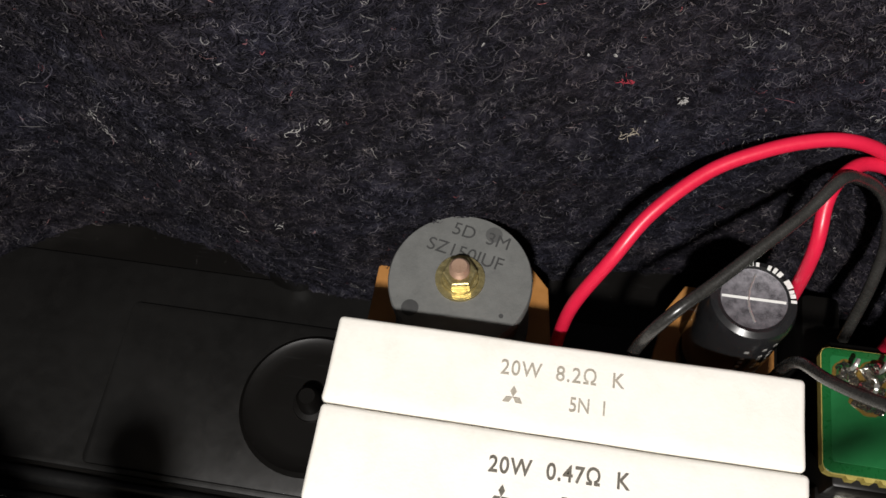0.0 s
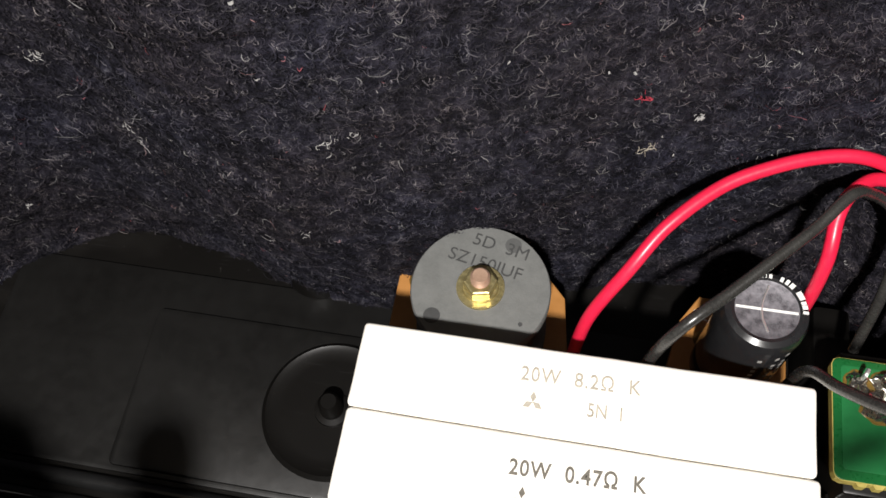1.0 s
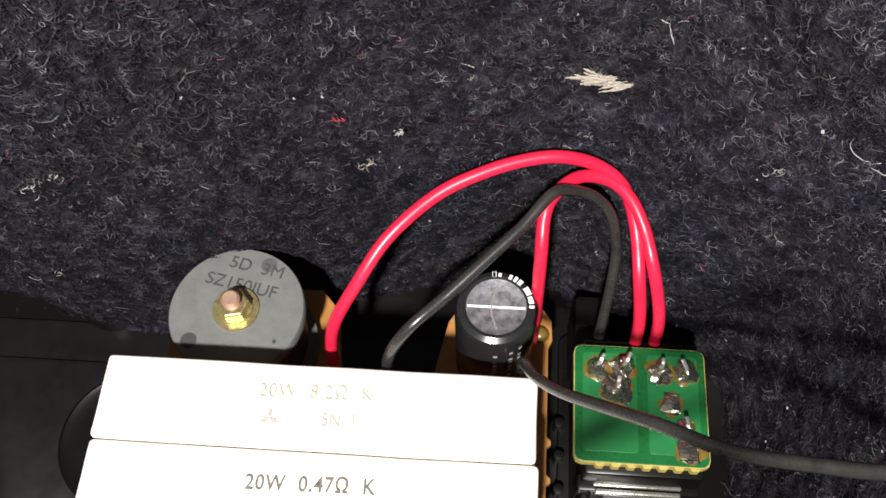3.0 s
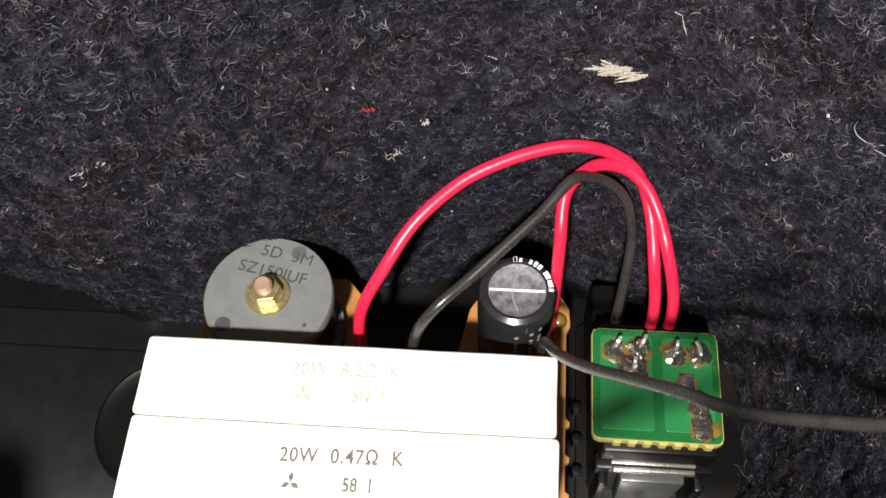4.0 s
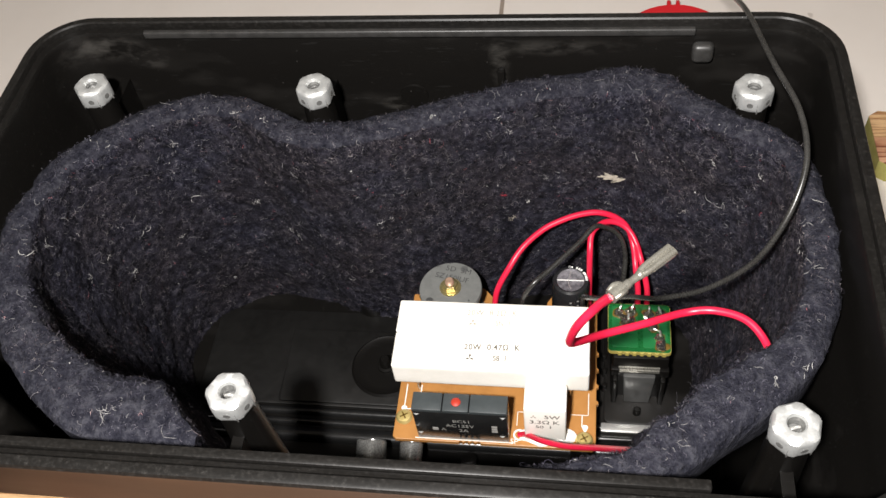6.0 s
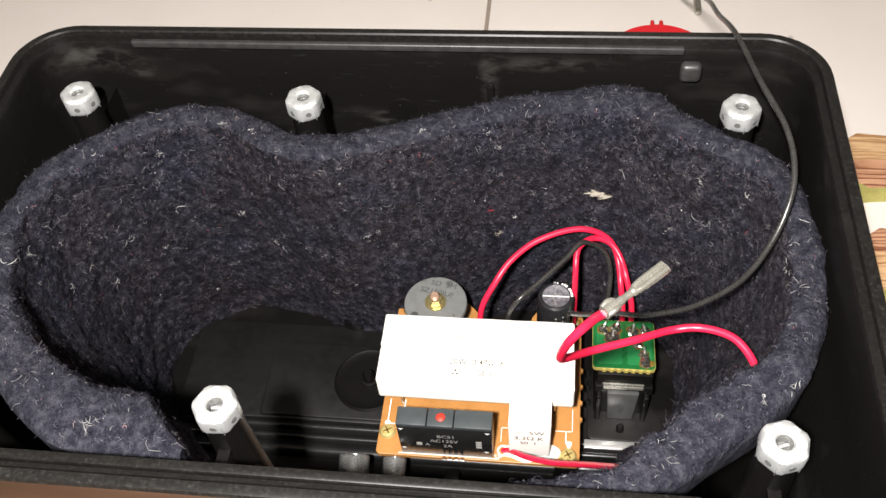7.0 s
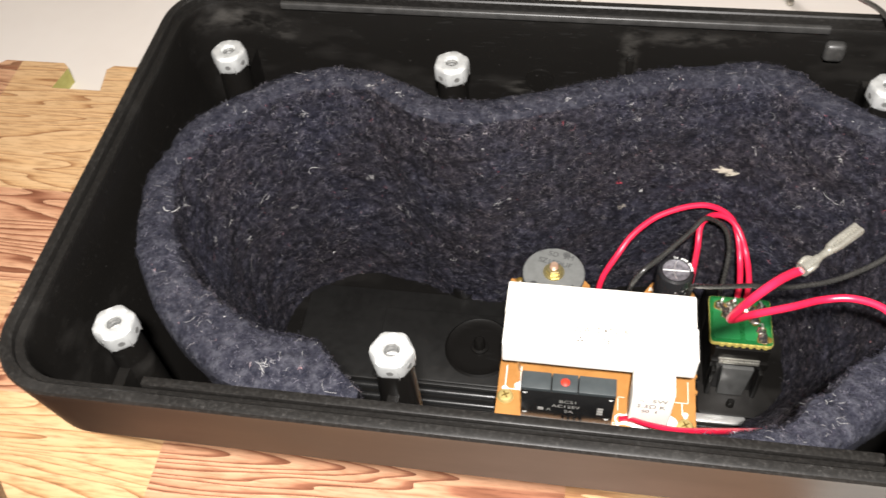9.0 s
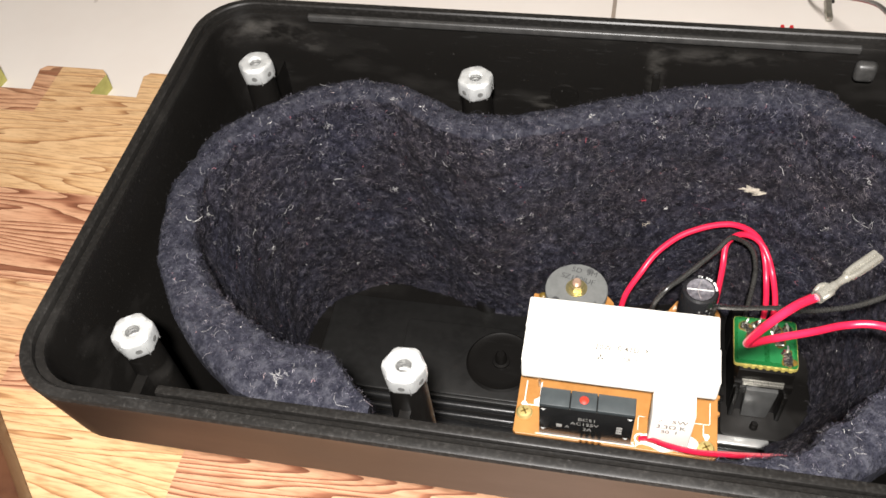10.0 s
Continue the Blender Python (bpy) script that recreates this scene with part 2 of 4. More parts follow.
def tile_material():
    m = Mat("cream_tile", (0.72, 0.66, 0.60), 0.4)
    col = m.ramp(m.noise(6, 5, 0.65), (0.3, (0.76, 0.69, 0.63)), (0.7, (0.84, 0.785, 0.73)))
    spots = m.ramp(m.noise(60, 2, 0.5), (0.73, (0, 0, 0)), (0.76, (1, 1, 1)))
    m.color(m.mix(m.mix(0.5, (0, 0, 0), spots), col, (0.40, 0.34, 0.29)))
    m.roughness(m.noise(40), 0.3, 0.5)
    m.bump(m.noise(300, 3), 0.1, 0.0003)
    return m.m


def print_material():
    """Printed parquet: blocks of bowed grain, yellow to reddish brown."""
    m = Mat("wood_print", (0.5, 0.28, 0.1), 0.45)
    sep = m.t.nodes.new("ShaderNodeSeparateXYZ")
    m.link(m.coord, sep.inputs["Vector"])
    br = m.t.nodes.new("ShaderNodeTexBrick")
    br.offset, br.squash = 0.42, 1.0
    for k, v in (("Scale", 1.0), ("Mortar Size", 0.0), ("Brick Width", 0.145), ("Row Height", 0.05)):
        br.inputs[k].default_value = v
    br.inputs["Color1"].default_value, br.inputs["Color2"].default_value = (0, 0, 0, 1), (1, 1, 1, 1)
    m.link(m.coord, br.inputs["Vector"])
    block = br.outputs["Color"]
    # each block takes its own stretch of grain
    shift = m.t.nodes.new("ShaderNodeVectorMath")
    shift.operation = "MULTIPLY_ADD"
    m.link(block, shift.inputs[0])
    shift.inputs[1].default_value = (1.7, 2.3, 0.9)
    m.link(m.coord, shift.inputs[2])
    turn = m.node("ShaderNodeMapping", Scale=(2.8, 34.0, 1.0), Rotation=(0, 0, 0.03))
    m.link(shift.outputs["Vector"], turn.inputs["Vector"])
    hill = m.node("ShaderNodeTexNoise", Scale=1.0, Detail=3.0, Roughness=0.42)
    m.link(turn.outputs["Vector"], hill.inputs["Vector"])

    def contour(times):
        up = m.t.nodes.new("ShaderNodeMath")
        up.operation = "MULTIPLY"
        m.link(hill.outputs["Fac"], up.inputs[0])
        up.inputs[1].default_value = times
        saw = m.t.nodes.new("ShaderNodeMath")
        saw.operation = "FRACT"
        m.link(up.outputs[0], saw.inputs[0])
        return saw.outputs[0]

    pores = m.ramp(m.noise(90, 3, 0.6, (1.0, 9.0, 1.0)), (0.32, (0.66, 0.60, 0.55)), (0.55, (1.0, 1.0, 1.0)))
    rings = m.ramp(contour(30.0), (0.0, (0.20, 0.075, 0.038)), (0.20, (0.30, 0.122, 0.068)), (0.38, (0.54, 0.285, 0.170)), (0.9, (0.64, 0.375, 0.235)))
    pale = m.ramp(contour(26.0), (0.0, (0.33, 0.16, 0.072)), (0.10, (0.48, 0.27, 0.125)), (0.2, (0.66, 0.42, 0.215)), (0.9, (0.70, 0.475, 0.265)))
    col = m.mix(m.ramp(block, (0.45, (0, 0, 0)), (0.55, (1, 1, 1))), pale, rings)
    col = m.mix(1.0, col, pores, "MULTIPLY")
    tone = m.ramp(m.noise(14, 3), (0.3, (0.86, 0.82, 0.78)), (0.7, (1.05, 1.03, 1.0)))
    m.color(m.mix(1.0, col, tone, "MULTIPLY"))
    m.bump(m.noise(1200, 2), 0.2, 0.0002)
    return m.m


M_TILE, M_PRINT = tile_material(), print_material()
M_BOARD = vary("dark_brown_wood", (0.055, 0.020, 0.010), (0.10, 0.040, 0.018), 40, (0.3, 0.5))
M_WALL = vary("wall_paint", (0.66, 0.64, 0.60), (0.72, 0.70, 0.66), 8, (0.7, 0.9), bump=0.2, bump_scale=400)
M_GROUT = vary("brown_grout", (0.26, 0.21, 0.17), (0.34, 0.28, 0.23), 300, (0.8, 0.9))

# ---- building helpers (all lengths in centimetres) ----


def thing(name, origin, label, category, group="", kind=""):
    ob = new(name)
    ob.empty_display_size = 0.01
    ob.location = Vector(origin) * CM
    return tagged(ob, label, category, group, kind)


def root_of(ob):
    p = Vector((0, 0, 0))
    while ob:
        p += ob.location
        ob = ob.parent
    return p


def part(name, bm, material, parent=None, label="", smooth=True, angle=38, kind=""):
    """Links a bmesh, drawn in world centimetres, as one mesh object under its parent."""
    bmesh.ops.recalc_face_normals(bm, faces=bm.faces)
    origin = root_of(parent) / CM if parent else Vector((0, 0, 0))
    for v in bm.verts:
        v.co = (v.co - origin) * CM
    for f in bm.faces:
        f.smooth = smooth
    if smooth:
        for e in bm.edges:
            if len(e.link_faces) == 2 and e.calc_face_angle(0) > radians(angle):
                e.smooth = False
    me = bpy.data.meshes.new(name)
    bm.to_mesh(me)
    bm.free()
    me.materials.append(material)
    ob = new(name, me)
    ob.parent = parent
    return tagged(ob, label, kind=kind)


def box(x0, x1, y0, y1, z0, z1, bevel=0.0, bm=None, seg=2):
    own = bmesh.new()
    bmesh.ops.create_cube(own, size=1.0)
    for v in own.verts:
        v.co = Vector(((x0 + x1) / 2 + v.co.x * (x1 - x0), (y0 + y1) / 2 + v.co.y * (y1 - y0), (z0 + z1) / 2 + v.co.z * (z1 - z0)))
    if bevel:
        bmesh.ops.bevel(own, geom=own.edges[:], offset=bevel, segments=seg, affect="EDGES", profile=0.5)
    return own if bm is None else join(bm, own)


def join(bm, other):
    me = bpy.data.meshes.new("scratch")
    other.to_mesh(me)
    other.free()
    bm.from_mesh(me)
    bpy.data.meshes.remove(me)
    return bm


def spin(profile, cx, cy, n=32, bm=None, arc=None):
    """A solid turned round the vertical through (cx, cy). profile: (radius, z) from bottom to top."""
    own = bmesh.new()
    rings = []
    for r, z in profile:
        if r <= 1e-6:
            rings.append([own.verts.new((cx, cy, z))])
        else:
            rings.append([own.verts.new((cx + r * math.cos(2 * math.pi * i / n), cy + r * math.sin(2 * math.pi * i / n), z)) for i in range(n)])
    for a, b in zip(rings, rings[1:]):
        for i in range(n):
            j = (i + 1) % n
            q = [a[i % len(a)], a[j % len(a)], b[j % len(b)], b[i % len(b)]]
            q = list(dict.fromkeys(q))
            if len(q) > 2:
                own.faces.new(q)
    return own if bm is None else join(bm, own)


def smooth_path(points, per=10):
    """Catmull-Rom through the points."""
    p = [Vector(q) for q in points]
    p = [2 * p[0] - p[1]] + p + [2 * p[-1] - p[-2]]
    out = []
    for i in range(1, len(p) - 2):
        for k in range(per):
            t = k / per
            a, b, c, d = p[i - 1], p[i], p[i + 1], p[i + 2]
            out.append(0.5 * ((2 * b) + (c - a) * t + (2 * a - 5 * b + 4 * c - d) * t * t + (3 * b - a - 3 * c + d) * t ** 3))
    out.append(p[-2])
    return out


def tube(points, radius, per=10, n=12, bm=None, radii=None):
    """A round wire along the points, with closed ends."""
    own = bmesh.new()
    path = smooth_path(points, per) if per else [Vector(q) for q in points]
    tang = (path[1] - path[0]).normalized()
    side = tang.orthogonal().normalized()
    rings = []
    for i, q in enumerate(path):
        t = (path[min(i + 1, len(path) - 1)] - path[max(i - 1, 0)]).normalized()
        side = (side - t * side.dot(t)).normalized()
        up = t.cross(side)
        r = radius if radii is None else radii[min(i * len(radii) // len(path), len(radii) - 1)]
        rings.append([own.verts.new(q + r * (math.cos(2 * math.pi * k / n) * side + math.sin(2 * math.pi * k / n) * up)) for k in range(n)])
    for a, b in zip(rings, rings[1:]):
        for k in range(n):
            own.faces.new((a[k], a[(k + 1) % n], b[(k + 1) % n], b[k]))
    own.faces.new(rings[0][::-1])
    own.faces.new(rings[-1])
    return own if bm is None else join(bm, own)


def prism(outline, z0, z1, bevel=0.0, bm=None):
    own = bmesh.new()
    low = [own.verts.new((x, y, z0)) for x, y in outline]
    f = own.faces.new(low)
    ext = bmesh.ops.extrude_face_region(own, geom=[f])
    for v in [g for g in ext["geom"] if isinstance(g, bmesh.types.BMVert)]:
        v.co.z = z1
    if bevel:
        top = [e for e in own.edges if all(abs(v.co.z - z1) < 1e-6 for v in e.verts)]
        bmesh.ops.bevel(own, geom=top, offset=bevel, segments=2, affect="EDGES", profile=0.5)
    return own if bm is None else join(bm, own)


def rounded(x0, x1, y0, y1, r, n=8):
    pts = []
    for cx, cy, a in ((x1 - r, y1 - r, 0), (x0 + r, y1 - r, 90), (x0 + r, y0 + r, 180), (x1 - r, y0 + r, 270)):
        for i in range(n + 1):
            t = radians(a + 90 * i / n)
            pts.append((cx + r * math.cos(t), cy + r * math.sin(t)))
    return pts


def letters(text, size, m, material, parent, name="lettering", thick=0.004, spacing=1.0, squeeze=1.0, bold=0.0):
    """Words as thin raised print; m places them (centimetres), baseline start at its origin."""
    cu = bpy.data.curves.new("words", "FONT")
    cu.body, cu.size, cu.space_character, cu.offset = text, size, spacing, bold
    ob = bpy.data.objects.new("words", cu)
    scene.collection.objects.link(ob)
    bpy.context.view_layer.update()
    me = bpy.data.meshes.new_from_object(ob.evaluated_get(bpy.context.evaluated_depsgraph_get()))
    bpy.data.objects.remove(ob)
    bm = bmesh.new()
    bm.from_mesh(me)
    bpy.data.meshes.remove(me)
    for v in bm.verts:
        v.co = m @ Vector((v.co.x * squeeze, v.co.y, thick))
    return part(name, bm, material, parent, smooth=False)


def lay(x, y, z, turn=0.0, rx=0.0):
    return pose(x, y, z, rx, 0, turn)


def emblem(x, y, z, s, material, parent, m=None):
    """A small mark of three lozenges, as plain shapes."""
    bm = bmesh.new()
    for k in range(3):
        a = radians(90 + 120 * k)
        ax, ay = math.cos(a), math.sin(a)
        px, py = -ay, ax
        pts = [(0, 0), (0.5 * ax + 0.28 * px, 0.5 * ay + 0.28 * py), (ax, ay), (0.5 * ax - 0.28 * px, 0.5 * ay - 0.28 * py)]
        vs = []
        for u, v in pts:
            p = Vector((u * s, v * s, 0.004))
            vs.append(bm.verts.new((m @ p) if m else Vector((x, y, z)) + p))
        bm.faces.new(vs)
    return part("maker_mark", bm, material, parent, smooth=False)


# ---- floor and mats ----
floor_ob = part("floor", box(-131, 183, -147, 167, -5, -1.06), M_GROUT, None, "cream ceramic tile floor with thin grout lines", smooth=False)
tagged(floor_ob, category="floor", kind="structure")
tile_mesh = None
for gx in range(-3, 4):
    for gy in range(-3, 4):
        if tile_mesh is None:
            first = part("tile", box(-22.4, 22.4, -22.4, 22.4, -0.06, 0.06, 0.04), M_TILE, None, smooth=False)
            tile_mesh = first.data
        else:
            first = new("tile", tile_mesh)
        first.parent = floor_ob
        first.location = Vector((3.4 + 22.5 + gx * 45.0, 10.0 + gy * 45.0, -1.06)) * CM


# Walls and ceiling added out of view, for reflections and bounced light.
CX0, CY0, HALF, TOP = 25.9, 10.0, 157.4, 240.0
for name, dims in (("unseen_wall_north", (-HALF, HALF, HALF, HALF + 10)), ("unseen_wall_south", (-HALF, HALF, -HALF - 10, -HALF)),
                   ("unseen_wall_east", (HALF, HALF + 10, -HALF - 10, HALF + 10)), ("unseen_wall_west", (-HALF - 10, -HALF, -HALF - 10, HALF + 10))):
    ob = part(name, box(CX0 + dims[0], CX0 + dims[1], CY0 + dims[2], CY0 + dims[3], -5.0, TOP), M_WALL, None, "plain off-white wall, unseen, added for bounced light", smooth=False)
    tagged(ob, category="wall", kind="structure")
ob = part("ceiling", box(CX0 - HALF - 10, CX0 + HALF + 10, CY0 - HALF - 10, CY0 + HALF + 10, TOP, TOP + 10), M_WALL, None, "plain off-white ceiling, unseen, added for bounced light", smooth=False)
tagged(ob, category="ceiling", kind="structure")


def mat_outline(x0, x1, y0, y1, top_tabs=(), left_tabs=()):
    """A puzzle mat seen from above, with dovetail tabs on its far and left edges."""
    pts = [(x0, y0), (x1, y0), (x1, y1)]
    for a, b in sorted(top_tabs, reverse=True):
        pts += [(b - 0.25, y1), (b, y1 + 1.55), (b - 0.3, y1 + 1.85), (a + 0.3, y1 + 1.85), (a, y1 + 1.55), (a + 0.25, y1)]
    pts.append((x0, y1))
    for a, b in sorted(left_tabs, reverse=True):
        pts += [(x0, b - 0.25), (x0 - 2.4, b), (x0 - 2.8, b - 0.3), (x0 - 2.8, a + 0.3), (x0 - 2.4, a), (x0, a + 0.25)]
    return pts


def foam_mat(outline, label):
    ob = thing("foam_mat", (outline[0][0], outline[0][1], -1.0), label, "floor mat", "puzzle mats")
    part("foam_core", prism(outline, -0.998, -0.05), M_FOAM, ob, "yellow-green foam edge", smooth=False)
    part("printed_face", prism(outline, -0.05, 0.0, 0.02), M_PRINT, ob, "wood-grain printed face", smooth=False)


foam_mat(mat_outline(-62, 12.5, -56, 15.6, [(-32.2, -28.2), (-25.8, -22.0), (-19.9, -16.1), (-13.6, -9.8), (-7.3, -3.5), (-1, 2.8)]),
         "wood-patterned foam puzzle mat lying on the tiles")
foam_mat(mat_outline(22.8, 80, -45, 16.9, (), [(13.4, 16.6), (7.9, 11.2), (1.8, 5.1), (-4.3, -1.0)]),
         "wood-patterned foam puzzle mat with interlocking tabs")

board = thing("wooden_board", (-22, -12, 0), "dark brown wooden board lying on the mat", "board")
bm = box(-6.0, 0.0, -40, 40, 0.0, 1.6, 0.12)
for v in bm.verts:
    v.co = pose(-16.6, -3.3, 0, 0, 0, 43.5) @ v.co
part("plank", bm, M_BOARD, board)

# ---- enclosure ----
X0, X1, Y0, Y1, ZR = -9.05, 14.65, -7.0, 7.65, 12.6
case = thing("speaker_enclosure", (2.8, 3.4, 0.0), "open black plastic speaker enclosure lying on its back", "speaker box")


def ring_loft(rings, close_ends=(True, True)):
    bm = bmesh.new()
    loops = []
    for x0, x1, y0, y1, r, z in rings:
        loops.append([bm.verts.new((x, y, z)) for x, y in rounded(x0, x1, y0, y1, r, 10)])
    for a, b in zip(loops, loops[1:]):
        for i in range(len(a)):
            j = (i + 1) % len(a)
            bm.faces.new((a[i], a[j], b[j], b[i]))
    bm.faces.new(loops[0][::-1])
    bm.faces.new(loops[-1])
    return bm


def inset(d, z, r=None):
    return (X0 + d, X1 - d, Y0 + d, Y1 - d, (1.75 - d * 0.9) if r is None else r, z)


shell = ring_loft([
    (-7.2, 12.8, -2.0, 7.1, 1.2, 0.0),
    (-7.4, 13.0, -2.25, 7.25, 1.3, 0.25),
    (-8.6, 14.2, -6.2, 7.45, 1.6, 9.7),
    (-8.85, 14.45, -6.72, 7.52, 1.7, 10.2),
    inset(0.03, 12.3), inset(0.0, 12.5), inset(0.04, 12.58), inset(0.1, 12.6),
    inset(0.26, 12.6), inset(0.30, 12.56), inset(0.31, 12.38),
    inset(0.50, 12.36), inset(0.53, 12.28), inset(0.56, 10.4),
    (-8.35, 13.95, -6.15, 7.0, 1.2, 9.8),
    (-7.0, 12.6, -1.75, 6.85, 0.9, 0.65),
    (-6.9, 12.5, -1.65, 6.75, 0.8, 0.6),
])
part("shell", shell, M_SHELL, case, angle=25)


# locating tongues along the rim
part("tongue", box(-5.3, 10.4, Y0 + 0.52, Y0 + 0.76, 11.9, 12.47, 0.05), M_SHELL, case)
part("tongue", box(-5.6, 10.8, Y1 - 0.68, Y1 - 0.505, 12.26, 12.50, 0.05, seg=3), M_TONGUE, case, "tongue edge greyed for the light it catches")

# screw posts with their webs
POSTS = [(-6.9, 5.3), (0.0, 5.3), (12.3, 5.3), (-6.8, -4.65), (0.0, -4.65), (12.25, -4.7)]
for px, py in POSTS:
    z0 = 0.7 if py > 0 else 6.0
    bm = spin([(0.0, z0), (0.72 if py > 0 else 0.60, z0), (0.46, 11.0), (0.44, 11.42), (0.0, 11.42)], px, py, 28)
    web = box(px - 0.14, px + 0.14, *((py + 0.3, 7.0) if py > 0 else (-6.35, py - 0.3)), 4.5 if py > 0 else 6.0, 10.6)
    for v in (*bm.verts, *web.verts):
        if py < 0 and v.co.z < 9.0:
            v.co.z = 9.8 - (v.co.y + 6.15) * 9.15 / 4.4 - 0.12
            v.co.z = min(v.co.z, 9.7)
    post = part("post", bm, M_BLACK, case)
    part("web", web, M_BLACK, post, smooth=False)

# floor of the enclosure: recessed panels, ring and stud, front ridge
part("base_panel", prism(rounded(-6.0, 8.3, 0.75, 4.75, 0.35, 5), 0.55, 0.68, 0.04), M_PANEL, case)
part("base_panel", prism(rounded(-2.9, 8.0, 0.85, 3.92, 0.12, 3), 0.66, 0.76, 0.04), M_PANEL, case)
part("ring", spin([(0.0, 0.70), (1.30, 0.70), (1.30, 0.76), (1.22, 0.84), (1.12, 0.80), (0.9, 0.795), (0.0, 0.79)], 0.9, 2.45, 48), M_BLACK, case)
part("stud", spin([(0.0, 0.75), (0.34, 0.75), (0.32, 0.86), (0.22, 0.88), (0.20, 1.22), (0.14, 1.3), (0.0, 1.3)], 0.9, 2.45, 20), M_BLACK, case)
for ry, rr in ((0.52, 0.15), (0.12, 0.13), (-0.38, 0.28)):
    part("ridge", tube([(-6.4, ry, 0.62), (-2, ry, 0.62), (4, ry, 0.62), (12.1, ry, 0.62)], rr, 4, 16), M_GLOSS, case, "glossy moulded ridge")
# Added bright box that stands in for a glint on the ridge.
part("ridge_glint", box(8.65, 10.35, 0.30, 0.62, 0.72, 0.84, 0.04), M_STEEL, case, "bright strip standing in for the ridge's glint")
part("jack_plate", prism(rounded(8.75, 11.85, 0.65, 5.0, 0.2, 4), 0.55, 0.78, 0.04), M_BLACK, case)
for bx, r in ((1.15, 0.50), (2.48, 0.38)):
    bm = spin([(0.0, -1.7), (r, -1.7), (r, -0.06), (r - 0.04, 0.0), (r - 0.12, 0.0), (r - 0.14, -0.3), (0.0, -0.3)], 0, 0, 28)
    for v in bm.verts:
        v.co = pose(bx, -1.12, 2.15, -62, 0, 0) @ v.co
    part("standoff", bm, M_STANDOFF, case, "grey metal standoff")
for bx, by, top in ((2.15, -0.32, 2.1), (8.05, -0.72, 2.1), (2.4, 4.5, 2.1), (7.9, 4.5, 2.1)):
    part("boss", spin([(0.0, 0.0), (0.42, 0.0), (0.38, top - 0.06), (0.32, top), (0.16, top), (0.15, top - 0.35), (0.0, top - 0.36)], bx, by, 24), M_BLACK, case)
part("boss", spin([(0.0, 0.3), (0.3, 0.3), (0.27, 1.2), (0.0, 1.22)], 4.3, -1.2, 20), M_BLACK, case)
# moulding marks on the back wall
bm = spin([(0.0, 0.0), (0.46, 0.0), (0.44, 0.06), (0.0, 0.07)], 0, 0, 28)
for v in bm.verts:
    v.co = pose(2.5, 7.05, 9.9, 90, 0, 0) @ v.co
part("moulding_mark", bm, M_BLACK, case)
part("rib", box(5.16, 5.38, 6.90, 7.1, 7.5, 11.0, 0.04), M_BLACK, case)
part("stop_block", box(10.75, 11.35, 6.74, 7.1, 11.42, 12.05, 0.15, seg=4), M_TONGUE, case)

# ---- felt lining ----
FELT_OUT = [(-0.7, -5.75), (-2.1, -5.75), (-3.5, -5.6), (-4.6, -5.1), (-5.8, -4.2), (-6.9, -3.0), (-7.7, -1.5), (-8.15, 0.8), (-7.7, 2.8), (-6.3, 4.4),
            (-5.0, 5.35), (-3.6, 5.8), (-2.1, 5.65), (-0.8, 4.95), (0.5, 4.65), (2.3, 5.1), (4.2, 5.8), (5.8, 6.4), (7.5, 6.8), (8.9, 7.0),
            (10.1, 6.75), (11.0, 5.85), (12.2, 5.0), (13.2, 4.4), (13.8, 3.4), (14.0, 1.8), (14.0, 0.4), (13.8, -1.3), (13.1, -2.8), (12.2, -3.8),
            (11.2, -4.6), (10.2, -5.4), (9.0, -5.95), (7.6, -6.15), (6.6, -6.15)]
FELT_THICK = [0.35, 1.68, 1.7, 1.6, 1.45, 1.25, 1.05, 0.95, 0.95, 0.95, 0.95, 0.98, 1.0, 1.05, 1.1, 1.05, 1.0, 1.05, 1.15, 1.2, 1.15, 1.0, 0.95, 0.95, 0.9, 0.85, 0.85, 0.95, 1.1, 1.25, 1.35, 1.2, 0.85, 0.65, 0.5]
FELT_TOP, FELT_LOW = 11.25, 0.62
PER = 14
_path = smooth_path([(x, y, 0) for x, y in FELT_OUT], PER)
PX = np.array([(p.x, p.y) for p in _path])
_d = np.gradient(PX, axis=0)
_n = np.c_[_d[:, 1], -_d[:, 0]] / np.linalg.norm(_d, axis=1)[:, None]
_soft = np.ones(9) / 9
PN = np.c_[np.convolve(np.pad(_n[:, 0], 4, "edge"), _soft, "valid"), np.convolve(np.pad(_n[:, 1], 4, "edge"), _soft, "valid")]
PN /= np.linalg.norm(PN, axis=1)[:, None]


THICK = np.interp(np.arange(len(PX)), np.arange(len(FELT_OUT)) * PER, FELT_THICK)


def squeeze_xy(x, y, z):
    """Carries a point of the rim's outline down into the narrowing enclosure."""
    k = np.clip((9.8 - z) / 9.15, 0, 1)
    f0, f1 = -6.3 + 4.55 * k, 7.07 - 0.22 * k
    g0, g1 = -8.55 + 1.5 * k, 14.1 - 1.5 * k
    return g0 + (x + 8.55) / 22.65 * (g1 - g0), f0 + (y + 6.3) / 13.37 * (f1 - f0)


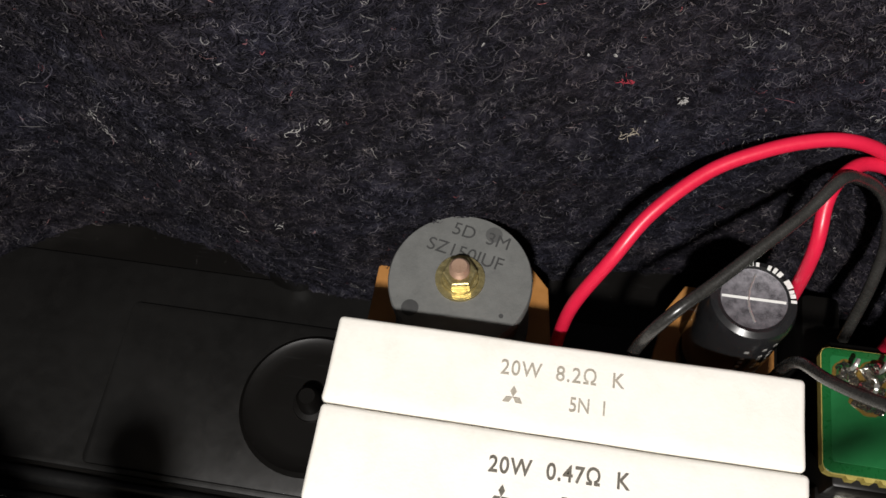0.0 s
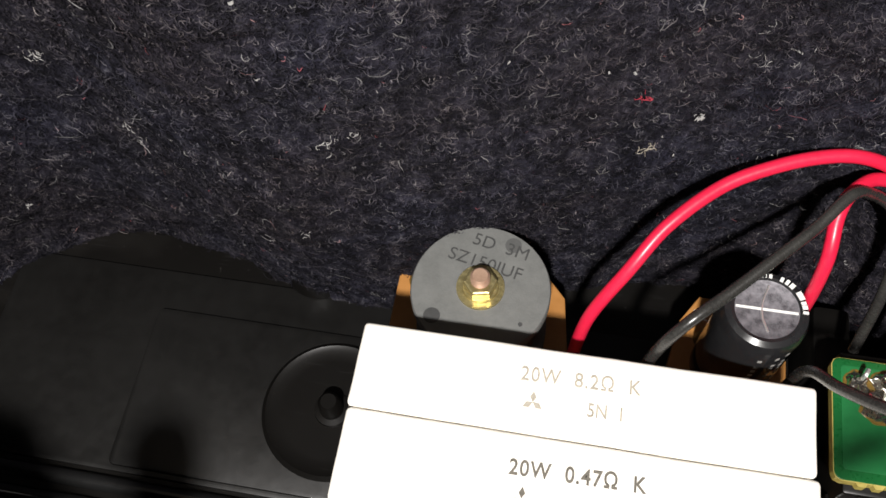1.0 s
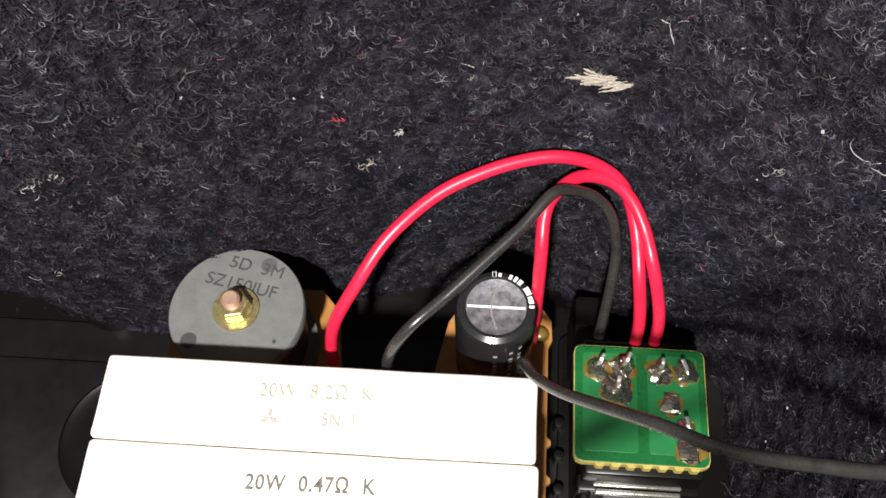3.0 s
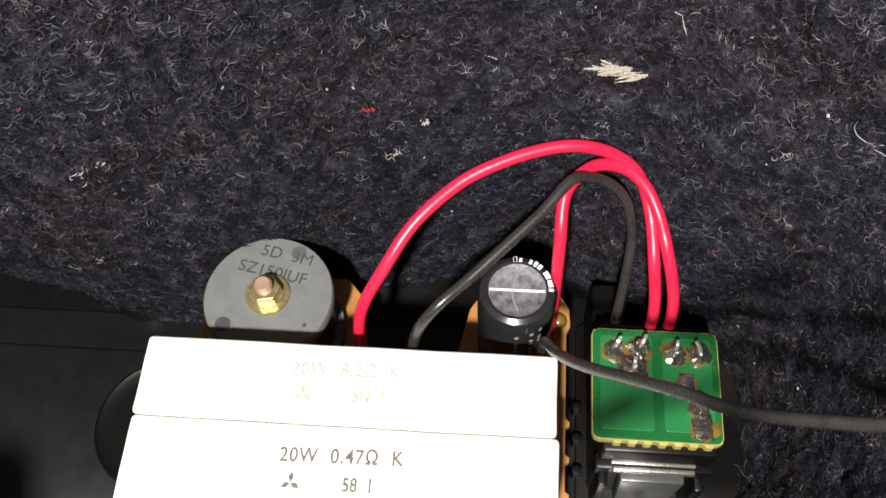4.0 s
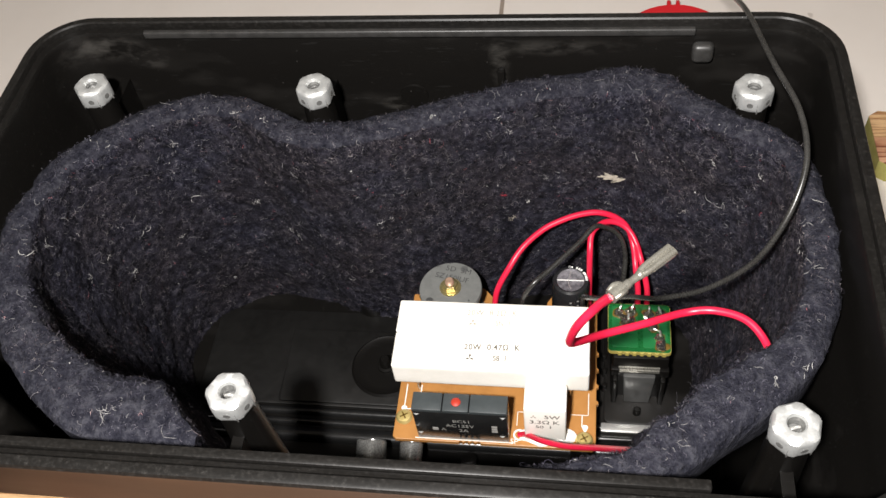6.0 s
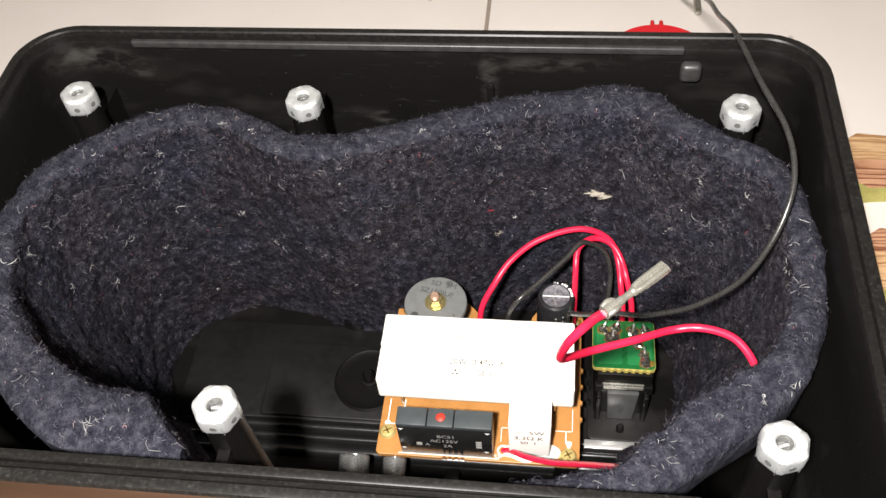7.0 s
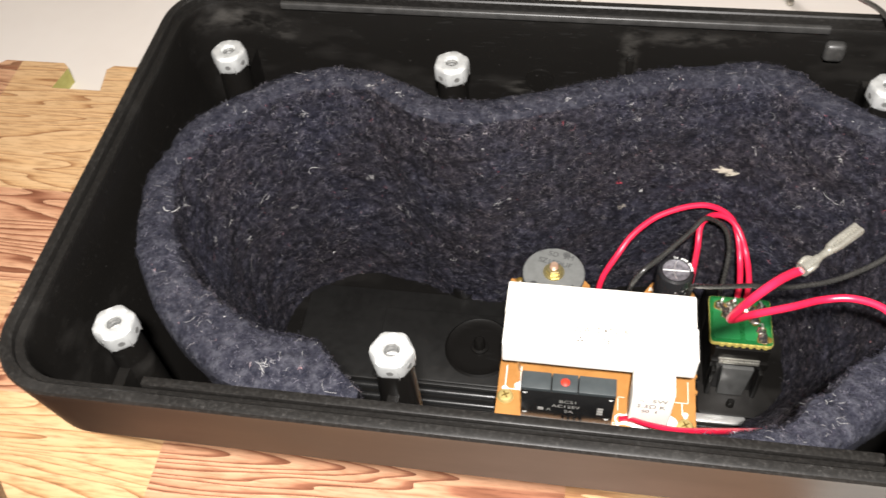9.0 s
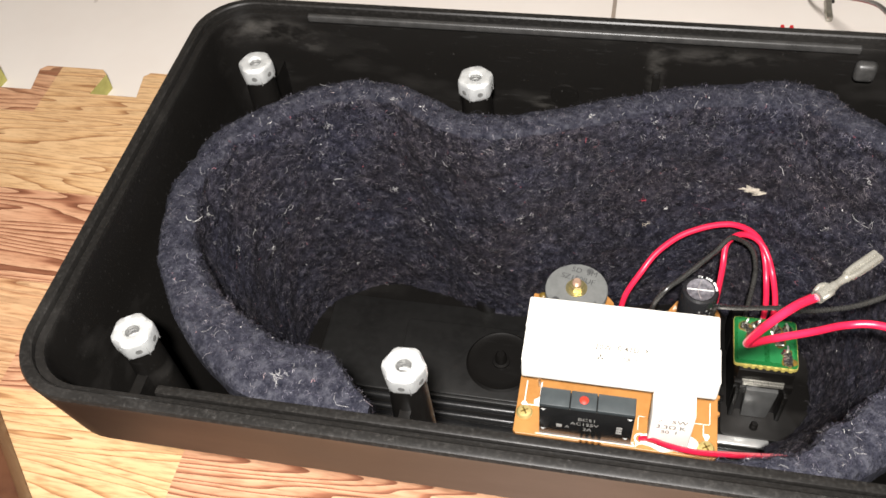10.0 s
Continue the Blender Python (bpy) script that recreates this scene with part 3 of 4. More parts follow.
def felt_section():
    """Depth into the felt and height, from the foot of its inner face over the top and down the back."""
    sec = [(1.0, z) for z in np.linspace(FELT_LOW, FELT_TOP - 0.45, 60)]
    sec += [(1.0 - 0.16 * (1 - math.cos(a)), FELT_TOP - 0.40 + 0.40 * math.sin(a)) for a in np.linspace(0.15, math.pi / 2, 6)]
    sec += [(0.65, FELT_TOP + 0.04), (0.45, FELT_TOP + 0.04), (0.27, FELT_TOP + 0.0), (0.12, FELT_TOP - 0.06), (0.03, FELT_TOP - 0.2)]
    sec += [(0.0, z) for z in (10.6, 9.8, 8.0, 4.0, FELT_LOW)]
    return sec


SEC = felt_section()


FOOT = np.interp(np.arange(len(PX)), np.array([0, 2, 3, 5, 28, 30, 31, 32, 34]) * PER, [8.8, 8.2, 6.0, FELT_LOW, FELT_LOW, 3.5, 6.5, 8.2, 8.8])


def felt_grid():
    rows = []
    for depth, z0 in SEC:
        z = FELT_TOP - (FELT_TOP - z0) * (FELT_TOP - FOOT) / (FELT_TOP - FELT_LOW) if z0 < FELT_TOP - 0.5 else np.full(len(PX), z0)
        low = np.clip((9.8 - z) / 9.15, 0, 1) ** 2 * np.clip((-PX[:, 0] - 3.6) / 2.0, 0, 1)
        d = depth * THICK * (1 - 0.92 * low)
        x, y = PX[:, 0] + PN[:, 0] * d, PX[:, 1] + PN[:, 1] * d
        x, y = squeeze_xy(x, y, z)
        rows.append(np.c_[x, y, z])
    return np.array(rows)


GRID = felt_grid()
for i in range(GRID.shape[0]):
    for j in range(GRID.shape[1]):
        p = Vector(GRID[i, j])
        if SEC[i][0] > 0.01:
            w = noise.noise(p * 0.9) * 0.10 + noise.noise(p * 2.6) * 0.07 + noise.noise(p * 5.5) * 0.055
            GRID[i, j, :2] += PN[j] * w
            if SEC[i][1] > FELT_TOP - 0.5:
                GRID[i, j, 2] += noise.noise(p * 1.1 + Vector((9, 3, 1))) * 0.08

felt = thing("felt_lining", (2.8, 5.0, 0.6), "charcoal and navy felt wadding lining the enclosure walls", "felt lining")
bm = bmesh.new()
gv = [[bm.verts.new(GRID[i, j]) for j in range(GRID.shape[1])] for i in range(GRID.shape[0])]
EDGE0 = 62
for i in range(EDGE0):
    for j in range(GRID.shape[1] - 1):
        bm.faces.new((gv[i][j], gv[i][j + 1], gv[i + 1][j + 1], gv[i + 1][j]))
for j in (0, GRID.shape[1] - 1):
    bm.faces.new([gv[i][j] for i in range(GRID.shape[0])])
part("wadding", bm, M_FELT, felt, angle=60)
bm = bmesh.new()
gv = [[bm.verts.new(GRID[i, j]) for j in range(GRID.shape[1])] for i in range(EDGE0, GRID.shape[0])]
for i in range(len(gv) - 1):
    for j in range(GRID.shape[1] - 1):
        bm.faces.new((gv[i][j], gv[i][j + 1], gv[i + 1][j + 1], gv[i + 1][j]))
part("cut_edge", bm, M_FELT_EDGE, felt, "blue-grey cut edge, paler for the light it faces", angle=60)


def fibres(count, seed, name="felt_nap", material=None, size=(1.0, 1.0), label="loose curled grey and navy fibres", rows=(0, 69), loft=(0.004, 0.034)):
    """Loose curled fibres lying on the felt, as thin ribbons in one mesh."""
    rng = np.random.default_rng(seed)
    a = GRID[rows[0]:rows[1]]
    du, dv = a[1:, :-1] - a[:-1, :-1], a[:-1, 1:] - a[:-1, :-1]
    nrm = np.cross(dv, du)
    area = np.linalg.norm(nrm, axis=2)
    nrm /= area[..., None] + 1e-9
    inward = np.zeros_like(nrm)
    inward[..., 0], inward[..., 1] = PN[None, :-1, 0], PN[None, :-1, 1]
    inward[..., 2] = 0.4
    flip = np.sign((nrm * inward).sum(2))
    nrm *= flip[..., None]
    w = (area / area.sum()).ravel()
    pick = rng.choice(len(w), count, p=w)
    i, j = np.unravel_index(pick, area.shape)
    r, s = rng.random((count, 1)), rng.random((count, 1))
    base = a[i, j] + du[i, j] * r + dv[i, j] * s
    n = nrm[i, j]
    t = du[i, j] / (np.linalg.norm(du[i, j], axis=1)[:, None] + 1e-9)
    b = np.cross(n, t)
    ang = rng.random((count, 1)) * 2 * np.pi
    length = (rng.gamma(1.8, 0.062, (count, 1)) + 0.06) * size[0]
    curl = rng.normal(0, 2.9, (count, 1))
    width = rng.uniform(0.0038, 0.0074, (count, 1)) * size[1]
    lift = rng.uniform(*loft, (count, 1))
    segs = 6
    pos, verts = base.copy(), []
    for k in range(segs):
        f = k / (segs - 1)
        d = np.cos(ang) * t + np.sin(ang) * b
        side = np.cross(n, d)
        h = lift * np.sin(np.pi * min(f * 0.9 + 0.1, 1.0)) + 0.004
        taper = width * (1.0 if 0 < k < segs - 1 else 0.5)
        q = pos + n * h
        verts.append(np.stack([q - side * taper, q + side * taper], 1))
        pos = pos + d * length / (segs - 1)
        ang = ang + curl / (segs - 1) + rng.normal(0, 0.45, (count, 1))
    v = np.stack(verts, 1).reshape(-1, 3)
    idx = np.arange(count)[:, None] * (segs * 2)
    quad = np.array([[2 * k, 2 * k + 1, 2 * k + 3, 2 * k + 2] for k in range(segs - 1)])
    faces = (idx[:, :, None] + quad[None]).reshape(-1, 4)
    me = bpy.data.meshes.new("felt_nap")
    v = (v - np.array(root_of(felt)) / CM) * CM
    me.vertices.add(len(v))
    me.vertices.foreach_set("co", v.ravel())
    me.loops.add(faces.size)
    me.loops.foreach_set("vertex_index", faces.ravel())
    me.polygons.add(len(faces))
    me.polygons.foreach_set("loop_start", np.arange(0, faces.size, 4))
    me.update(calc_edges=True)
    me.materials.append(material or M_FIBRE)
    ob = new(name, me)
    ob.parent = felt
    tagged(ob, label, kind="stuff")


fibres(170000, 5, "felt_nap", size=(0.9, 1.0), rows=(0, 63))
fibres(30000, 7, "edge_fuzz", M_EDGE_FIBRE, (0.62, 0.85), "fuzzy stray fibres along the cut edge", (61, 74), (0.01, 0.10))
M_CURL = vary("grey_curl", (0.075, 0.073, 0.076), (0.16, 0.155, 0.155), 900, (0.8, 0.95))
fibres(1100, 9, "grey_curl", M_CURL, (1.15, 1.2), "loose curled mid-grey threads")
fibres(160, 11, "pale_thread", M_CURL, (1.6, 1.5), "scattered pale threads")
fibres(130, 12, "pale_fleck", M_LINT, (0.35, 2.6), "scattered pale flecks")


def lint(place, out, length, count, radius, material, label, seed, spread=0.1, curl=1.0, run=None):
    """Curled threads of fluff lying on the felt at a place whose outward normal is given; run: the way they lie."""
    rng = random.Random(seed)
    n = Vector(out).normalized()
    u = n.cross(Vector((0, 0, 1))) if abs(n.z) < 0.8 else n.cross(Vector((0, 1, 0)))
    u.normalize()
    w = n.cross(u)
    base = Vector(place) + n * 0.02
    ob = thing("lint", place, label, "lint", "lint on the felt")
    bm = bmesh.new()
    for _ in range(count):
        reach = length * rng.uniform(0.45, 0.95)
        a = rng.uniform(0, 2 * math.pi) if run is None else radians(run) + rng.gauss(0, 0.09)
        p = base + u * rng.gauss(0, spread) + w * rng.gauss(0, spread) * (1.0 if run is None else 0.8) + n * rng.uniform(0.0, 0.05)
        bend = rng.gauss(0, 1.0) * curl
        pts, steps = [p], 6
        for k in range(steps):
            a += bend / steps * 2 + rng.gauss(0, 0.25) * curl
            pts.append(pts[-1] + (u * math.cos(a) + w * math.sin(a)) * reach * rng.uniform(0.7, 1.2) / steps + n * rng.gauss(0, 0.006))
        r = radius * rng.uniform(0.35, 0.75)
        tube(pts, r, 3, 5, bm, [r * 0.5, r, r, r, r * 0.8, r * 0.4])
    part("thread", bm, material, ob, kind="stuff")


PALE = "small tuft of pale lint caught on the felt"
CURL = "curled pale thread caught on the felt"
for k, (place, out, length, count, radius, spread, label) in enumerate([
        ((-4.88, 4.44, 7.72), (0.31, -0.94, 0.13), 0.42, 2, 0.020, 0.02, CURL), ((-6.11, 3.23, 7.59), (0.65, -0.75, 0), 0.34, 4, 0.013, 0.06, CURL),
        ((-2.99, 5.06, 6.95), (0.14, -0.99, 0), 0.16, 12, 0.010, 0.05, PALE), ((-6.69, 2.31, 6.44), (0.91, -0.4, 0.1), 0.16, 8, 0.011, 0.05, PALE),
        ((-6.85, 1.71, 8.05), (0.89, -0.45, 0), 0.32, 3, 0.012, 0.06, CURL), ((-4.6, 4.47, 10.33), (0.26, -0.96, 0.1), 0.14, 11, 0.010, 0.05, PALE),
        ((-2.46, 4.82, 11.26), (0.16, 0.29, 0.94), 0.18, 9, 0.012, 0.05, PALE), ((-2.09, 4.93, 5.61), (-0.42, -0.9, 0), 0.14, 9, 0.010, 0.05, PALE),
        ((-0.17, 4.41, 3.43), (-0.21, -0.95, 0), 0.50, 6, 0.008, 0.14, CURL), ((-4.82, 4.64, 3.02), (0.46, -0.89, 0), 0.07, 9, 0.014, 0.02, PALE),
        ((9.41, 5.8, 8.70), (-0.19, -0.97, 0.1), 0.42, 3, 0.013, 0.03, CURL), ((11.42, 4.34, 9.98), (-0.71, -0.7, 0), 0.20, 8, 0.010, 0.05, PALE),
        ((11.97, 4.07, 8.2), (-0.66, -0.72, 0), 0.46, 4, 0.010, 0.05, CURL), ((5.23, 5.14, 10.87), (0.33, -0.91, 0.25), 0.18, 7, 0.009, 0.08, PALE),
        ((5.62, 5.24, 10.17), (0.14, -0.99, 0), 0.2, 6, 0.009, 0.08, PALE), ((13.24, -0.3, 11.23), (0, 0, 1), 0.36, 4, 0.011, 0.08, CURL),
        ((13.75, 1.8, 11.27), (0, 0, 1), 0.3, 3, 0.013, 0.05, CURL), ((-6.99, -0.6, 11.23), (0, 0, 1), 0.42, 2, 0.022, 0.02, CURL),
        ((3.42, 4.68, 11.27), (0, 0.1, 0.95), 0.2, 5, 0.013, 0.03, PALE), ((9.9, -4.81, 11.30), (0, 0, 1), 0.2, 6, 0.008, 0.3, PALE),
        ((-7.1, 0.37, 10.46), (0.97, 0.08, 0.2), 0.36, 4, 0.010, 0.12, CURL), ((-6.95, 0.84, 8.22), (0.97, 0, 0.2), 0.2, 7, 0.012, 0.05, PALE),
        ((1.49, 4.02, 7.25), (0.31, -0.91, 0.28), 0.18, 9, 0.010, 0.06, PALE), ((12.1, -3.32, 11.25), (0, 0, 1), 0.22, 6, 0.013, 0.05, PALE),
        ((12.83, -3.0, 11.15), (0.4, -0.5, 0.7), 0.3, 5, 0.012, 0.08, PALE), ((-5.52, 3.93, 6.37), (0.5, -0.86, 0), 0.12, 7, 0.010, 0.04, PALE),
        ((-6.01, 3.4, 11.2), (-0.3, 0.3, 0.8), 0.14, 6, 0.013, 0.03, PALE), ((-1.44, 4.48, 11.27), (0, 0, 1), 0.18, 6, 0.010, 0.05, PALE),
        ((13.18, 0.63, 10.93), (-0.99, 0, 0.15), 0.3, 4, 0.011, 0.06, PALE), ((12.62, 3.55, 10.24), (-0.8, -0.6, 0), 0.14, 9, 0.012, 0.04, PALE),
        ((2.25, 4.32, 6.6), (0.25, -0.97, 0), 0.42, 1, 0.006, 0.01, CURL), ((10.9, 4.66, 7.46), (-0.24, -0.89, 0), 0.28, 7, 0.008, 0.10, PALE),
        ((11.67, 4.33, 8.19), (-0.41, -0.9, 0.14), 0.6, 2, 0.009, 0.03, CURL), ((1.78, 4.06, 7.45), (0.4, -0.9, 0), 0.12, 8, 0.008, 0.04, PALE),
        ((0.7, 4.1, 4.51), (0, -1, 0), 0.14, 7, 0.008, 0.05, PALE), ((6.69, 5.61, 7.83), (0.52, -0.84, 0), 0.26, 4, 0.007, 0.06, PALE),
        ((8.39, 5.92, 5.8), (0, -1, 0), 0.20, 6, 0.009, 0.04, PALE), ((8.67, 5.86, 6.28), (0, -1, 0), 0.14, 7, 0.008, 0.05, PALE),
        ((6.07, 5.36, 6.88), (0.1, -0.98, 0), 0.12, 14, 0.013, 0.03, PALE), ((-1.7, 4.65, 5.67), (0, -1, 0), 0.2, 6, 0.008, 0.06, PALE)]):
    lint(place, out, length, count, radius, M_LINT, label, 20 + k, spread, 0.6 if label == CURL else 1.0)
lint((5.55, 5.42, 5.95), (0.24, -0.97, 0), 0.2, 12, 0.009, M_LINT_BEIGE, "faint beige wisp of lint caught on the felt", 71, 0.06)
lint((-3.14, -4.98, 11.30), (0, 0, 1), 0.36, 10, 0.009, M_LINT, "strands of pale lint on the cut felt edge", 72, 0.12, 0.5, 125)
lint((5.30, 5.20, 7.38), (0.1, -0.98, 0), 0.13, 12, 0.010, M_LINT_RED, "small tuft of red lint caught on the felt", 73, 0.05)
lint((8.80, 5.82, 7.60), (0, -1, 0), 0.44, 30, 0.040, M_LINT_BEIGE, "flat beige scrap of fluff caught on the felt", 74, 0.055, 0.2, 4)
lint((9.08, 5.82, 7.52), (0, -1, 0), 0.50, 14, 0.026, M_LINT_BEIGE, "thin beige tail of fluff caught on the felt", 75, 0.03, 0.25, 8)

# ---- zinc nuts on the posts ----


def nut(px, py, turn):
    ob = thing("hex_nut", (px, py, 11.26), "zinc-plated hexagonal nut seated on a black post", "nut", "nuts on the posts")
    ob.location = (0, 0, 0)
    bm = bmesh.new()
    R, n = 0.52, 48
    prof = [(0.90, 0.0), (0.97, 0.05), (1.0, 0.14), (1.0, 0.46), (0.96, 0.54), (0.86, 0.595), (0.52, 0.60), (0.43, 0.585), (0.37, 0.50)]
    rings = []
    for k, (f, z) in enumerate(prof):
        row = []
        for i in range(n):
            a = 2 * math.pi * i / n
            m60 = (a % (math.pi / 3)) - math.pi / 6
            hexr = min(R * 1.02, R * 0.945 / math.cos(m60))
            rr = hexr * f if 0 < k < 5 else R * 0.95 * f
            row.append(bm.verts.new((rr * math.cos(a), rr * math.sin(a), z)))
        rings.append(row)
    for a, b in zip(rings, rings[1:]):
        for i in range(n):
            bm.faces.new((a[i], a[(i + 1) % n], b[(i + 1) % n], b[i]))
    body = part("body", bm, M_ZINC, ob)
    bore = spin([(0.0, 0.20), (0.16, 0.22), (0.175, 0.27), (0.155, 0.32), (0.18, 0.37), (0.16, 0.42), (0.195, 0.505)], 0, 0, 20)
    part("threaded_bore", bore, M_DARKHOLE, body, "dark threaded bore")
    part("screw_tip", box(-0.13, 0.13, -0.035, 0.035, 0.25, 0.38, 0.02), M_STEEL, body)
    # Dark discs and bars carry the shade of the dimples and slits.
    for i in range(6):
        a = math.pi / 3 * i + math.pi / 6
        rd = R * 0.94
        hole = spin([(0.0, -0.02), (0.085, -0.02), (0.085, 0.006), (0.0, 0.006)], 0, 0, 14)
        for v in hole.verts:
            v.co = Matrix.Rotation(a, 4, "Z") @ Matrix.Translation((rd, 0, 0.26)) @ Matrix.Rotation(math.pi / 2, 4, "Y") @ v.co
        part("side_dimple", hole, M_DARKHOLE, body)
        slit = box(-0.02, 0.014, -0.014, 0.014, -0.004, 0.33)
        for v in slit.verts:
            v.co = Matrix.Rotation(a + 0.40, 4, "Z") @ Matrix.Translation((R * 0.99, 0, 0)) @ v.co
        part("slit", slit, M_SLIT, body, smooth=False)
    ob.matrix_basis = pose(px * CM, py * CM, 11.40 * CM, 0, 0, turn)
    return ob


first_nut = nut(*POSTS[0], 8)
for (px, py), turn in zip(POSTS[1:], (25, -14, 33, 3, 18)):
    copy_thing(first_nut, pose(px * CM, py * CM, 11.40 * CM, 0, 0, turn))

# ---- crossover board ----
ZB = 2.3
board_out = [(1.95, -1.1), (4.05, -1.1)]
for k in range(4):
    board_out += [(4.10 + k * 0.2, -1.02), (4.18 + k * 0.2, -1.1)]
board_out += [(8.35, -1.1), (8.45, -1.0)]
for k in range(4):
    yk = 0.5 + k * 0.62
    board_out += [(8.45, yk), (8.52, yk + 0.05), (8.52, yk + 0.12), (8.45, yk + 0.18)]
board_out += [(8.45, 4.1), (8.52, 4.25), (8.50, 4.6), (8.25, 4.98), (7.0, 4.98), (6.7, 4.5), (6.4, 3.0), (5.0, 3.0), (4.75, 4.6), (4.4, 4.98), (2.0, 4.92), (1.85, 4.8), (1.85, -1.0)]
xover = thing("crossover_board", (5.1, 1.9, ZB - 0.16), "brown phenolic crossover circuit board with white print", "circuit board")
xboard = part("board", prism(board_out, ZB - 0.16, ZB, 0.02), M_PHENOLIC, xover, smooth=False)


def strip(points, w, z, material, parent, name="print_line"):
    """A printed line of a few straight runs, a hair above its surface."""
    bm = bmesh.new()
    for (xa, ya), (xb, yb) in zip(points, points[1:]):
        d = Vector((xb - xa, yb - ya)).normalized() * w / 2
        s = Vector((-d.y, d.x))
        vs = [bm.verts.new((px, py, z)) for px, py in ((xa - d.x + s.x, ya - d.y + s.y), (xb + d.x + s.x, yb + d.y + s.y), (xb + d.x - s.x, yb + d.y - s.y), (xa - d.x - s.x, ya - d.y - s.y))]
        bm.faces.new(vs)
    return part(name, bm, material, parent, smooth=False)


zs = ZB + 0.005
strip([(2.1, 0.9), (2.1, 0.0), (2.65, 0.0)], 0.035, zs, M_WHITE, xboard)
strip([(2.6, 0.25), (2.6, 0.9)], 0.035, zs, M_WHITE, xboard)
strip([(5.9, -0.4), (5.9, 0.1), (6.1, 0.1)], 0.022, zs, M_WHITE, xboard)
strip([(2.62, -1.02), (5.8, -1.02)], 0.03, zs, M_WHITE, xboard)
strip([(7.65, 0.1), (8.2, 0.1), (8.2, 0.9)], 0.024, zs, M_WHITE, xboard)
strip([(8.0, -0.3), (8.0, 0.1)], 0.03, zs, M_WHITE, xboard)
for wx, wy in ((2.1, 0.02), (8.1, -0.45)):
    bm = bmesh.new()
    s = 0.17
    yb = wy + 0.2 if wx < 5 else wy + 0.32
    bm.faces.new([bm.verts.new((wx + a * s, yb - 0.28 + b * s, zs + 0.002)) for a, b in ((-0.6, 0.5), (-0.35, 0.95), (0.35, 0.95), (0.6, 0.5), (0.0, -0.9))])
    part("print_symbol", bm, M_WHITE, xboard, smooth=False)
letters("SP", 0.26, lay(5.72, -1.05, zs), M_WHITE, xboard)
letters("A2", 0.26, lay(6.85, 4.55, zs), M_WHITE, xboard)
bm = bmesh.new()
for k in range(3):
    q = 4.9 + k * 0.13
    bm.faces.new([bm.verts.new((q + a, 0.32 + b, zs)) for a, b in ((0, 0), (0.1, 0), (0.1, 0.1), (0, 0.1))])
part("print_symbol", bm, M_WHITE, xboard, smooth=False)
bm = spin([(0.20, zs - 0.003), (0.20, zs), (0.14, zs), (0.14, zs - 0.003)], 6.0, -0.72, 24)
part("print_ring", bm, M_WHITE, xboard, smooth=False)
for tx, ty in ((2.2, 4.55), (7.1, 4.2), (8.3, 4.35)):
    part("solder_blob", spin([(0.17, ZB), (0.15, ZB + 0.04), (0.08, ZB + 0.10), (0.0, ZB + 0.11)], tx, ty, 12), M_FLUX, xboard)


def pan_screw(x, y, z):
    ob = thing("brass_screw", (x, y, z), "yellow brass cross-head screw fixing the circuit board", "screw", "board screws")
    head = part("head", spin([(0.0, z), (0.27, z), (0.28, z + 0.05), (0.22, z + 0.14), (0.10, z + 0.17), (0.0, z + 0.165)], x, y, 24), M_SCREW, ob)
    for a in (30, 120):
        bm = box(-0.14, 0.14, -0.025, 0.025, 0.13, 0.176)
        for v in bm.verts:
            v.co = pose(x, y, z, 0, 0, a) @ v.co
        part("cross_slot", bm, M_FLUX, head, smooth=False)


pan_screw(2.15, -0.32, ZB)
pan_screw(8.08, -0.78, ZB)

# ---- cement resistors ----


def cement_resistor(y0, y1, line1, line2, dy, nudge, ink, bold):
    x0, x1, z0, z1 = 1.97, 8.13, 3.85, 4.92
    ob = thing("cement_resistor", ((x0 + x1) / 2, (y0 + y1) / 2, ZB), "white ceramic block resistor raised on leads above the board", "resistor", "twenty watt resistors")
    bm = box(x0 + nudge, x1 + nudge * 2, y0, y1, z0, z1, 0.07, seg=3)
    bmesh.ops.subdivide_edges(bm, edges=[e for e in bm.edges if e.calc_length() > 0.8], cuts=6, use_grid_fill=True)
    for v in bm.verts:
        v.co += Vector((noise.noise(v.co * 1.7), noise.noise(v.co * 1.7 + Vector((5, 0, 0))), noise.noise(v.co * 1.3 + Vector((0, 7, 0))))) * 0.012
    body = part("ceramic_body", bm, M_CERAMIC, ob)
    for lx in (x0 + 0.55, x1 - 0.55):
        part("lead", tube([(lx, (y0 + y1) / 2, ZB - 0.1), (lx, (y0 + y1) / 2, z0 + 0.1)], 0.05, 4, 8), M_SOLDER, ob, "tinned wire lead")
    zt = z1 + 0.012
    letters(line1, 0.29, lay(4.23 + dy, y0 + 0.70, zt, 1), ink, body, squeeze=0.86, spacing=1.12, bold=bold)
    letters(line2, 0.27, lay(5.16 + dy, y0 + 0.33, zt, 1), ink, body, squeeze=0.8, bold=bold)
    emblem(4.44 + dy, y0 + 0.41, zt, 0.15, ink, body)
    return ob


cement_resistor(1.42, 2.64, "20W  8.2\u03a9  K", "5N  1", 0.0, 0.0, M_INK, 0.002)
cement_resistor(0.14, 1.40, "20W  0.47\u03a9  K", "58  1", 0.02, 0.02, M_INK_DARK, 0.005)

small = thing("cement_resistor", (6.85, -0.45, ZB), "upright white ceramic five watt resistor glued to the board", "resistor")
small_body = part("ceramic_body", box(6.2, 7.5, -0.92, 0.0, ZB + 0.06, 4.5, 0.06, seg=3), M_CERAMIC, small)
emblem(0, 0, 0, 0.11, M_INK, small_body, pose(6.5, -0.925, 4.05, 90, 0, 0))
